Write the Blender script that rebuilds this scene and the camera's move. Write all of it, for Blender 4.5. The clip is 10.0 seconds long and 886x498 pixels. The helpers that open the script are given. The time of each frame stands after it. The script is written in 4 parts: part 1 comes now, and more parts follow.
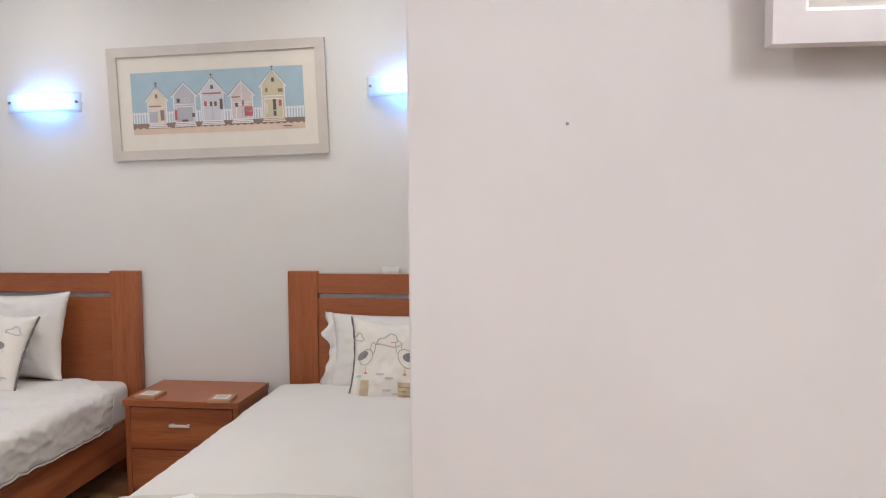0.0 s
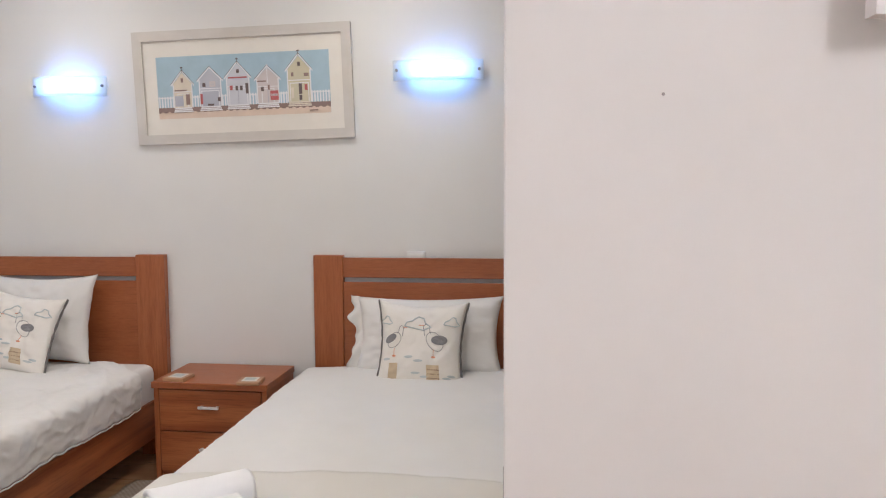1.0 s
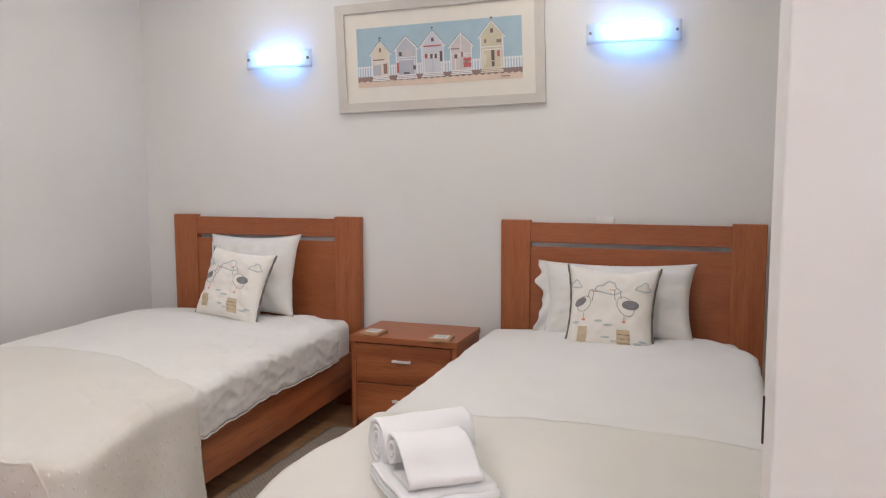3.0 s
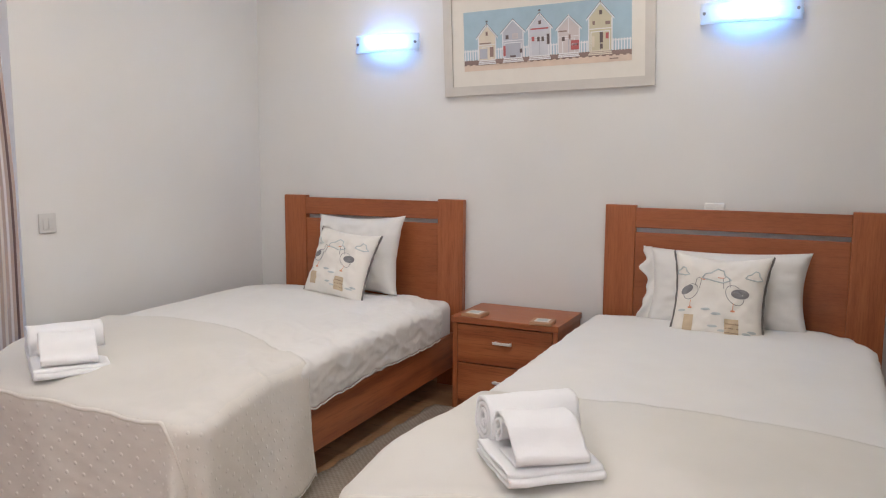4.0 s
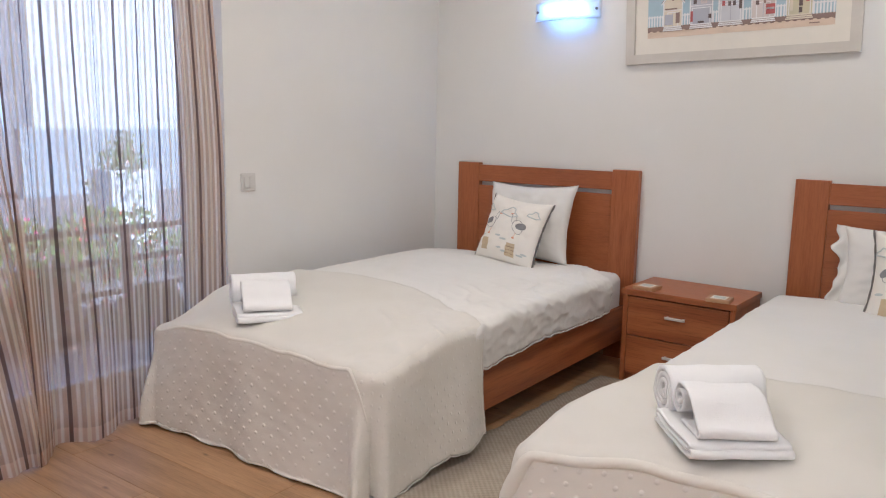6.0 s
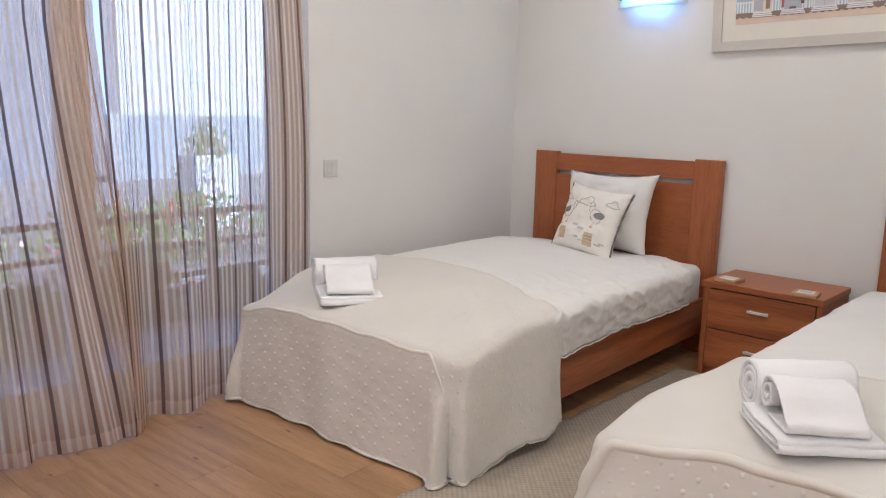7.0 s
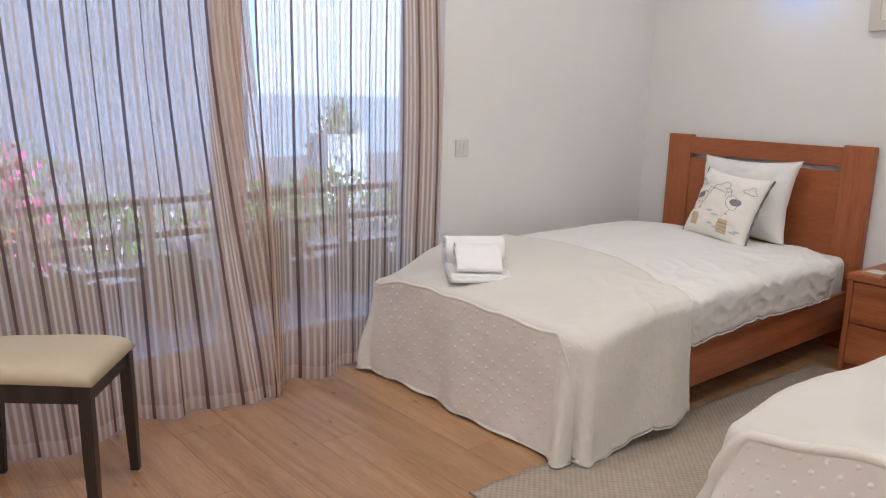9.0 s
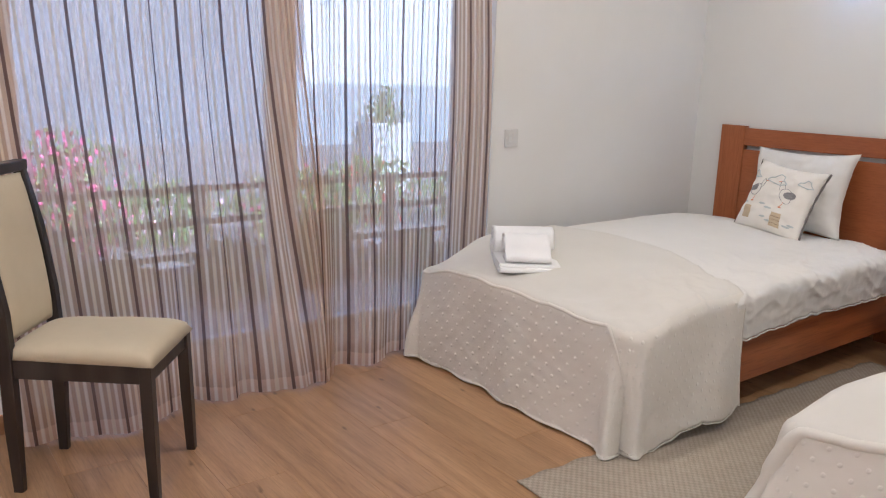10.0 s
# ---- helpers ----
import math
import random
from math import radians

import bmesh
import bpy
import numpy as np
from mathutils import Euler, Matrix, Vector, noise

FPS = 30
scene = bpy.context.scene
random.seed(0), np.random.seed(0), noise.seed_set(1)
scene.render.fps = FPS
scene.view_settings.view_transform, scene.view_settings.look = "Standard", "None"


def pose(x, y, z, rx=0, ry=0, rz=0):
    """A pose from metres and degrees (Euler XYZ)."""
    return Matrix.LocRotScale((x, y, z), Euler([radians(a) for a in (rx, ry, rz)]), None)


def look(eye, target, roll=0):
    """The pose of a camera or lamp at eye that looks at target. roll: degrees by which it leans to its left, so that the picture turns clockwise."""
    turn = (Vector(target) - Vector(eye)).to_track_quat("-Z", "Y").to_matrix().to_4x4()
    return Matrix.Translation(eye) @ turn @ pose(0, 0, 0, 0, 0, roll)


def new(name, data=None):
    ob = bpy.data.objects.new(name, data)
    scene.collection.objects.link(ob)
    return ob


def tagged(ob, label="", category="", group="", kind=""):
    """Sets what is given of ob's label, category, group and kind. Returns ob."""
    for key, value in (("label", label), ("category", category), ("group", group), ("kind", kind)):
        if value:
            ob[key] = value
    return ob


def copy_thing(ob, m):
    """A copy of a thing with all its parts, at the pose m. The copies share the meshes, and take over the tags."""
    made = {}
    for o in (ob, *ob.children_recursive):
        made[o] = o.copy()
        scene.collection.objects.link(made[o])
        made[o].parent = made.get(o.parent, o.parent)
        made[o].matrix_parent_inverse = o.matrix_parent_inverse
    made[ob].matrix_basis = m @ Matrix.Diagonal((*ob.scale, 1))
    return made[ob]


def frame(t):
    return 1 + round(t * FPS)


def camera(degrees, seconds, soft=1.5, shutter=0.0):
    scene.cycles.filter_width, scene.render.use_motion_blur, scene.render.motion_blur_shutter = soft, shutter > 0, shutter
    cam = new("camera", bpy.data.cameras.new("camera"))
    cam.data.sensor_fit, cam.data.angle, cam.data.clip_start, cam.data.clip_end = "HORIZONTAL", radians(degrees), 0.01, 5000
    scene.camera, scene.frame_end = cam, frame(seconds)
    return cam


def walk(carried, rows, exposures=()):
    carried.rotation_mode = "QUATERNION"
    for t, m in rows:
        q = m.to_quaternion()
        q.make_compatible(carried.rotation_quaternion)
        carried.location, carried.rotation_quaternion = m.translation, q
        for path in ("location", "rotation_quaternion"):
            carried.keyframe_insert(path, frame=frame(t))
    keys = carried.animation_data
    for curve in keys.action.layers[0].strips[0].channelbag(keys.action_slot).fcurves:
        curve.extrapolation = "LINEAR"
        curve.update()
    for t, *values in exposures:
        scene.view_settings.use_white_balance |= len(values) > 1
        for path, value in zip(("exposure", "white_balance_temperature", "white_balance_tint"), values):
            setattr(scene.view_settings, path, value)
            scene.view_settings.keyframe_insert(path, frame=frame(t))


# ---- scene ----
cam = camera(59.6, 10.0, soft=1.15)
PATH = [
    (0, (-0.045, -3.669, 1.38), (-0.25, -1.684, 1.24), -0.4),
    (0.5, (-0.102, -3.679, 1.359), (-0.3, -1.695, 1.212), -0.4),
    (1, (-0.173, -3.704, 1.353), (-0.373, -1.721, 1.188), -0.3),
    (1.5, (-0.233, -3.721, 1.309), (-0.479, -1.743, 1.145), -0.3),
    (2, (-0.27, -3.735, 1.269), (-0.616, -1.772, 1.104), -0.2),
    (2.5, (-0.301, -3.754, 1.264), (-0.767, -1.818, 1.079), -0.2),
    (4, (-0.35, -3.818, 1.256), (-1.165, -2.008, 1.012), 0.3),
    (4.5, (-0.362, -3.833, 1.25), (-1.274, -2.073, 0.986), 0.5),
    (5, (-0.372, -3.853, 1.245), (-1.372, -2.144, 0.961), 0.7),
    (5.5, (-0.381, -3.87, 1.24), (-1.464, -2.216, 0.938), 0.9),
    (7, (-0.406, -3.937, 1.238), (-1.7, -2.454, 0.884), 1.3),
    (7.5, (-0.411, -3.954, 1.237), (-1.767, -2.531, 0.869), 1.4),
    (8, (-0.415, -3.973, 1.239), (-1.825, -2.607, 0.855), 1.5),
    (8.5, (-0.413, -3.988, 1.244), (-1.869, -2.676, 0.845), 1.6),
    (9, (-0.411, -4.0, 1.237), (-1.909, -2.739, 0.829), 1.6),
    (9.5, (-0.424, -4.024, 1.241), (-1.949, -2.802, 0.816), 1.7),
    (10, (-0.421, -4.036, 1.24), (-1.979, -2.86, 0.802), 1.8),
]
walk(cam, [(t, look(eye, target, roll)) for t, eye, target, roll in PATH], exposures=[(0.0, 1.5, 5000, 10), (10.0, 1.5, 5000, 10)])

# ---- world, sun, lamps ----
world = bpy.data.worlds.new("world")
scene.world = world
world.use_nodes = True
wn = world.node_tree
sky = wn.nodes.new("ShaderNodeTexSky")
sky.sky_type = 'NISHITA'
sky.sun_disc = False
sky.sun_elevation, sky.sun_rotation = radians(53), radians(71)
wn.links.new(sky.outputs[0], wn.nodes["Background"].inputs[0])
wn.nodes["Background"].inputs[1].default_value = 0.15


def lamp(name, kind, energy, colour, m, **more):
    data = bpy.data.lights.new(name, kind)
    data.energy, data.color = energy, colour
    ob = new(name, data)
    ob.matrix_world = m
    if kind == 'SUN':
        data.angle = radians(0.6)
    if kind == 'AREA':
        data.shape, data.size = 'DISK', more["size"]
    if kind == 'POINT':
        data.shadow_soft_size = more["size"]
    return ob


lamp("sun", 'SUN', 5.0, (1.0, 0.96, 0.90), look((4.6, 1.6, 6.4), (0, 0, 0)))

WARM, HALL = (1.0, 0.79, 0.54), (1.0, 0.815, 0.65)
CEIL = 2.55
# out of view; first two explain the wall's top glow, last two are added fill
DOWNLIGHTS = [(-2.30, -0.62, 1.7), (-0.80, -0.70, 2.9), (-2.35, -2.3, 4.4), (-0.9, -2.1, 2.8)]
for px, py, watts in DOWNLIGHTS:
    lamp("downlight_lamp", 'AREA', watts, WARM, pose(px, py, CEIL - 0.012), size=0.19)
# unseen lamps behind the camera, added as frontal fill from the hall
FILL_DOMES = [(-1.5, -4.3, 12.5), (0.9, -4.75, 15.5)]
for px, py, watts in FILL_DOMES:
    lamp("dome_fill_lamp", 'POINT', watts, HALL, pose(px, py, CEIL - 0.24), size=0.12)


# ---- materials ----
def material(name, rough=0.6, metal=0.0):
    m = bpy.data.materials.new(name)
    m.use_nodes = True
    b = m.node_tree.nodes["Principled BSDF"]
    b.inputs["Roughness"].default_value, b.inputs["Metallic"].default_value = rough, metal
    return m, m.node_tree.nodes, m.node_tree.links, b


def ramp(nodes, links, source, stops):
    r = nodes.new("ShaderNodeValToRGB")
    els = r.color_ramp.elements
    while len(els) < len(stops):
        els.new(0.5)
    for e, (p, c) in zip(els, stops):
        e.position, e.color = p, (*c, 1)
    links.new(source, r.inputs[0])
    return r.outputs[0]


def noise_tex(nodes, links, scale, detail=4.0, vector=None, rough=0.55):
    n = nodes.new("ShaderNodeTexNoise")
    n.inputs["Scale"].default_value, n.inputs["Detail"].default_value, n.inputs["Roughness"].default_value = scale, detail, rough
    if vector is not None:
        links.new(vector, n.inputs["Vector"])
    return n.outputs["Fac"]


def coords(nodes, links, scale=(1, 1, 1), which="Object", shift=None):
    tc, mp = nodes.new("ShaderNodeTexCoord"), nodes.new("ShaderNodeMapping")
    mp.inputs["Scale"].default_value = scale
    links.new(tc.outputs[which], mp.inputs["Vector"])
    if shift is not None:
        links.new(shift, mp.inputs["Location"])
    return mp.outputs[0]


def bump(nodes, links, b, height, strength, distance, prior=None):
    n = nodes.new("ShaderNodeBump")
    n.inputs["Strength"].default_value, n.inputs["Distance"].default_value = strength, distance
    links.new(height, n.inputs["Height"])
    if prior is not None:
        links.new(prior, n.inputs["Normal"])
    links.new(n.outputs[0], b.inputs["Normal"])
    return n.outputs[0]


def math_node(nodes, links, op, a, b=None):
    n = nodes.new("ShaderNodeMath")
    n.operation = op
    for i, v in enumerate((a, b)):
        if v is None:
            continue
        if isinstance(v, (int, float)):
            n.inputs[i].default_value = v
        else:
            links.new(v, n.inputs[i])
    return n.outputs[0]


def mottled(name, c1, c2, scale, rough=0.6, metal=0.0, fine=120.0, relief=0.0006, strength=0.3):
    m, n, l, b = material(name, rough, metal)
    v = coords(n, l)
    l.new(ramp(n, l, noise_tex(n, l, scale, 5, v), [(0.3, c1), (0.7, c2)]), b.inputs["Base Color"])
    bump(n, l, b, noise_tex(n, l, fine, 3, v), strength, relief)
    return m


def wood(name, dark, mid, light, axis, rough=0.38, rand=False, grain=1.0, knots=False, wave=0.30, along=1.1, broad=None, ring_scale=0.16, fine_scale=5.0, spread=0.17, pores=0.0):
    m, n, l, b = material(name, rough)
    sc = [16.0 * grain] * 3
    sc[axis] = along * grain
    shift = None
    if rand:
        info = n.new("ShaderNodeObjectInfo")
        mul = n.new("ShaderNodeVectorMath")
        mul.operation = 'SCALE'
        mul.inputs[0].default_value = (37.0, 91.0, 53.0)
        l.new(info.outputs["Random"], mul.inputs["Scale"])
        shift = mul.outputs[0]
    v = coords(n, l, tuple(sc), shift=shift)
    big = noise_tex(n, l, 0.35, 3, v)
    slow = noise_tex(n, l, ring_scale, 1.5, v, 0.4)
    rings = math_node(n, l, 'SINE', math_node(n, l, 'MULTIPLY', slow, 55.0))
    rings = math_node(n, l, 'ADD', math_node(n, l, 'MULTIPLY', rings, 0.5), 0.5)
    fine = noise_tex(n, l, fine_scale, 6, v, 0.75)
    mix = math_node(n, l, 'ADD', math_node(n, l, 'MULTIPLY', rings, wave), math_node(n, l, 'MULTIPLY', big, 0.72 - wave if broad is None else broad))
    mix = math_node(n, l, 'ADD', mix, math_node(n, l, 'MULTIPLY', fine, 0.28 if broad is None else 1 - wave - broad))
    colour = ramp(n, l, mix, [(0.5 - spread, dark), (0.5, mid), (0.5 + spread, light)])
    if pores:
        psc = [165.0] * 3
        psc[axis] = 6.0
        pore = ramp(n, l, noise_tex(n, l, 1.0, 3, coords(n, l, tuple(psc), shift=shift), 0.6), [(0.53, (1, 1, 1)), (0.64, (1 - pores,) * 3)])
        shade = n.new("ShaderNodeMix")
        shade.data_type, shade.blend_type = 'RGBA', 'MULTIPLY'
        shade.inputs["Factor"].default_value = 1.0
        l.new(colour, shade.inputs["A"])
        l.new(pore, shade.inputs["B"])
        colour = shade.outputs["Result"]
    if knots:
        kv = coords(n, l, (2.8, 6.0, 1.0), shift=shift)
        warp = n.new("ShaderNodeVectorMath")
        warp.operation = 'MULTIPLY_ADD'
        wob = n.new("ShaderNodeTexNoise")
        wob.inputs["Scale"].default_value = 4.0
        l.new(kv, wob.inputs["Vector"])
        l.new(wob.outputs["Color"], warp.inputs[0])
        warp.inputs[1].default_value = (0.22, 0.12, 0.0)
        l.new(kv, warp.inputs[2])
        vor = n.new("ShaderNodeTexVoronoi")
        vor.voronoi_dimensions = '2D'
        vor.inputs["Scale"].default_value = 1.0
        l.new(warp.outputs[0], vor.inputs["Vector"])
        sepk = n.new("ShaderNodeSeparateColor")
        l.new(vor.outputs["Color"], sepk.inputs[0])
        rare = math_node(n, l, 'LESS_THAN', sepk.outputs[0], 0.28)
        k = n.new("ShaderNodeMapRange")
        k.inputs["From Min"].default_value, k.inputs["From Max"].default_value = 0.012, 0.065
        k.inputs["To Min"].default_value = 0.15
        l.new(math_node(n, l, 'ADD', vor.outputs["Distance"], rare), k.inputs["Value"])
        mixer = n.new("ShaderNodeMix")
        mixer.data_type = 'RGBA'
        l.new(k.outputs[0], mixer.inputs["Factor"])
        mixer.inputs["A"].default_value = (*[c * 0.55 for c in dark], 1)
        l.new(colour, mixer.inputs["B"])
        colour = mixer.outputs["Result"]
    if rand:
        hsv = n.new("ShaderNodeHueSaturation")
        l.new(colour, hsv.inputs["Color"])
        val = n.new("ShaderNodeMapRange")
        val.inputs["To Min"].default_value, val.inputs["To Max"].default_value = 0.92, 1.08
        l.new(info.outputs["Random"], val.inputs["Value"])
        l.new(val.outputs[0], hsv.inputs["Value"])
        colour = hsv.outputs[0]
    l.new(colour, b.inputs["Base Color"])
    l.new(ramp(n, l, fine, [(0.3, (rough - 0.06,) * 3), (0.7, (rough + 0.08,) * 3)]), b.inputs["Roughness"])
    bump(n, l, b, fine, 0.25, 0.0006)
    return m


def cloth(name, c1, c2, weave=900.0, relief=0.0003, wrinkle=0.0, dots=False, rough=0.9, dot_relief=0.0012, weave_strength=0.3):
    m, n, l, b = material(name, rough)
    b.inputs["Sheen Weight"].default_value = 0.15
    v = coords(n, l)
    tone = ramp(n, l, noise_tex(n, l, 3.5, 5, v), [(0.3, c1), (0.7, c2)])
    l.new(tone, b.inputs["Base Color"])
    prior = bump(n, l, b, noise_tex(n, l, weave, 2, v), weave_strength, relief)
    if wrinkle:
        ridged = n.new("ShaderNodeTexNoise")
        ridged.noise_type = 'RIDGED_MULTIFRACTAL'
        for key, value in (("Scale", 5.0), ("Detail", 5.0), ("Roughness", 0.55), ("Distortion", 0.5)):
            ridged.inputs[key].default_value = value
        l.new(coords(n, l, (1.7, 0.9, 1.4)), ridged.inputs["Vector"])
        prior = bump(n, l, b, ridged.outputs["Fac"], 0.35, wrinkle, prior)
        prior = bump(n, l, b, noise_tex(n, l, 14, 5, v, 0.6), 0.4, wrinkle * 0.7, prior)
    if dots:
        # raised knots in a staggered grid, laid out in metres along the cloth
        uv = n.new("ShaderNodeTexCoord")
        sep = n.new("ShaderNodeSeparateXYZ")
        l.new(uv.outputs["UV"], sep.inputs[0])
        a = math_node(n, l, 'ADD', sep.outputs[0], sep.outputs[1])
        c = math_node(n, l, 'SUBTRACT', sep.outputs[0], sep.outputs[1])
        parts_ = []
        for value in (a, c):
            f = math_node(n, l, 'SUBTRACT', math_node(n, l, 'FRACT', math_node(n, l, 'MULTIPLY', value, 1 / 0.066)), 0.5)
            parts_.append(math_node(n, l, 'MULTIPLY', f, f))
        d = math_node(n, l, 'SQRT', math_node(n, l, 'ADD', *parts_))
        k = n.new("ShaderNodeMapRange")
        k.interpolation_type = 'SMOOTHSTEP'
        k.inputs["From Min"].default_value, k.inputs["From Max"].default_value = 0.05, 0.17
        k.inputs["To Min"].default_value, k.inputs["To Max"].default_value = 1.0, 0.0
        l.new(d, k.inputs["Value"])
        bump(n, l, b, k.outputs[0], 0.9, dot_relief, prior)
        knot = n.new("ShaderNodeMix")
        knot.data_type = 'RGBA'
        l.new(math_node(n, l, 'MULTIPLY', k.outputs[0], 0.35), knot.inputs["Factor"])
        l.new(tone, knot.inputs["A"])
        knot.inputs["B"].default_value = (0.78, 0.765, 0.725, 1)
        l.new(knot.outputs["Result"], b.inputs["Base Color"])
    return m


def plain(name, colour, rough=0.6, metal=0.0, v=0.08):
    return mottled(name, tuple(c * (1 - v) for c in colour), tuple(min(1, c * (1 + v)) for c in colour), 14.0, rough, metal)


WALL = mottled("wall_paint", (0.70, 0.692, 0.672), (0.745, 0.737, 0.717), 1.3, 0.85, fine=260, relief=0.0003, strength=0.2)
CEILING = mottled("ceiling_paint", (0.80, 0.79, 0.77), (0.83, 0.82, 0.80), 2.0, 0.9)
CHERRY = [wood("cherry_wood_" + "xyz"[a], (0.24, 0.068, 0.019), (0.34, 0.109, 0.033), (0.405, 0.138, 0.045), a, wave=(0.24, 0.22, 0.06)[a], grain=1.6, broad=0.30, pores=(0.25, 0.22, 0.10)[a]) for a in range(3)]
CHERRY_PANEL = wood("cherry_panel", (0.25, 0.071, 0.02), (0.325, 0.102, 0.031), (0.375, 0.125, 0.041), 0, wave=0.04, grain=1.2, along=3.5, broad=0.45, pores=0.15)
OAK = wood("oak_floor", (0.255, 0.138, 0.060), (0.38, 0.222, 0.105), (0.49, 0.302, 0.155), 0, 0.36, rand=True, grain=1.5, knots=True, wave=0.15, along=1.5, broad=0.16, ring_scale=0.15, fine_scale=5.0, spread=0.23, pores=0.17)
OAK_TRIM = wood("oak_trim", (0.25, 0.13, 0.06), (0.38, 0.21, 0.10), (0.47, 0.28, 0.15), 1, 0.4)
OAK_TRIM_X = wood("oak_trim_x", (0.25, 0.13, 0.06), (0.38, 0.21, 0.10), (0.47, 0.28, 0.15), 0, 0.4)
GAP = plain("joint_dark", (0.13, 0.08, 0.042), 0.8)
LINEN = cloth("white_cotton", (0.72, 0.705, 0.67), (0.76, 0.745, 0.71), wrinkle=0.011)
LINEN_SMOOTH = cloth("smooth_white_cotton", (0.715, 0.70, 0.67), (0.75, 0.735, 0.705), wrinkle=0.005)
# same cloth as COVER, toned down to temper light on upward faces, dots omitted
COVER_TOP = cloth("coverlet_top_toned", (0.65, 0.626, 0.572), (0.69, 0.666, 0.612), weave=500, relief=0.0007, wrinkle=0.003)
COVER = cloth("cream_coverlet", (0.685, 0.655, 0.590), (0.725, 0.695, 0.630), weave=500, relief=0.0007, wrinkle=0.0025, dots=True, dot_relief=0.0017)
TOWEL = cloth("white_terry", (0.88, 0.88, 0.88), (0.92, 0.92, 0.92), weave=420, relief=0.003, weave_strength=0.8)
PIPING = cloth("charcoal_piping", (0.12, 0.11, 0.105), (0.18, 0.165, 0.155))
SUEDE = cloth("cream_suede", (0.49, 0.42, 0.29), (0.57, 0.50, 0.355), weave=300, relief=0.0005, rough=0.95)
WENGE = wood("wenge_wood", (0.012, 0.009, 0.008), (0.022, 0.016, 0.014), (0.035, 0.026, 0.022), 2, 0.35)
TAUPE = mottled("taupe_frame_paint", (0.54, 0.51, 0.47), (0.59, 0.56, 0.52), 9, 0.55)
WHITE_FRAME = plain("white_frame_paint", (0.74, 0.72, 0.71), 0.45, v=0.03)
MAT = plain("mat_board", (0.72, 0.69, 0.63), 0.9, v=0.02)
WHITE_PLASTIC = plain("white_plastic", (0.78, 0.77, 0.75), 0.35, v=0.02)
GREY_PLASTIC = plain("grey_plastic", (0.60, 0.59, 0.57), 0.4, v=0.03)
DARK_STEEL = plain("dark_steel", (0.25, 0.24, 0.23), 0.4, 1.0)
STEEL = plain("brushed_steel", (0.86, 0.85, 0.83), 0.5, 0.75)
PVC = plain("white_pvc", (0.78, 0.78, 0.78), 0.35, v=0.02)


def rug_material():
    m, n, l, b = material("woven_rug", 0.95)
    v = coords(n, l)
    w1 = n.new("ShaderNodeTexChecker")
    w1.inputs["Scale"].default_value = 85.0
    l.new(v, w1.inputs["Vector"])
    tone = ramp(n, l, noise_tex(n, l, 30, 5, v), [(0.3, (0.38, 0.325, 0.255)), (0.7, (0.44, 0.385, 0.31))])
    mix = n.new("ShaderNodeMix")
    mix.data_type, mix.blend_type = 'RGBA', 'MULTIPLY'
    mix.inputs["Factor"].default_value = 0.35
    l.new(tone, mix.inputs["A"])
    l.new(w1.outputs["Color"], mix.inputs["B"])
    w1.inputs["Color1"].default_value, w1.inputs["Color2"].default_value = (1, 1, 1, 1), (0.45, 0.45, 0.45, 1)
    l.new(mix.outputs["Result"], b.inputs["Base Color"])
    bump(n, l, b, w1.outputs["Fac"], 0.6, 0.003, bump(n, l, b, noise_tex(n, l, 160, 3, v), 0.6, 0.003))
    return m


RUG = rug_material()


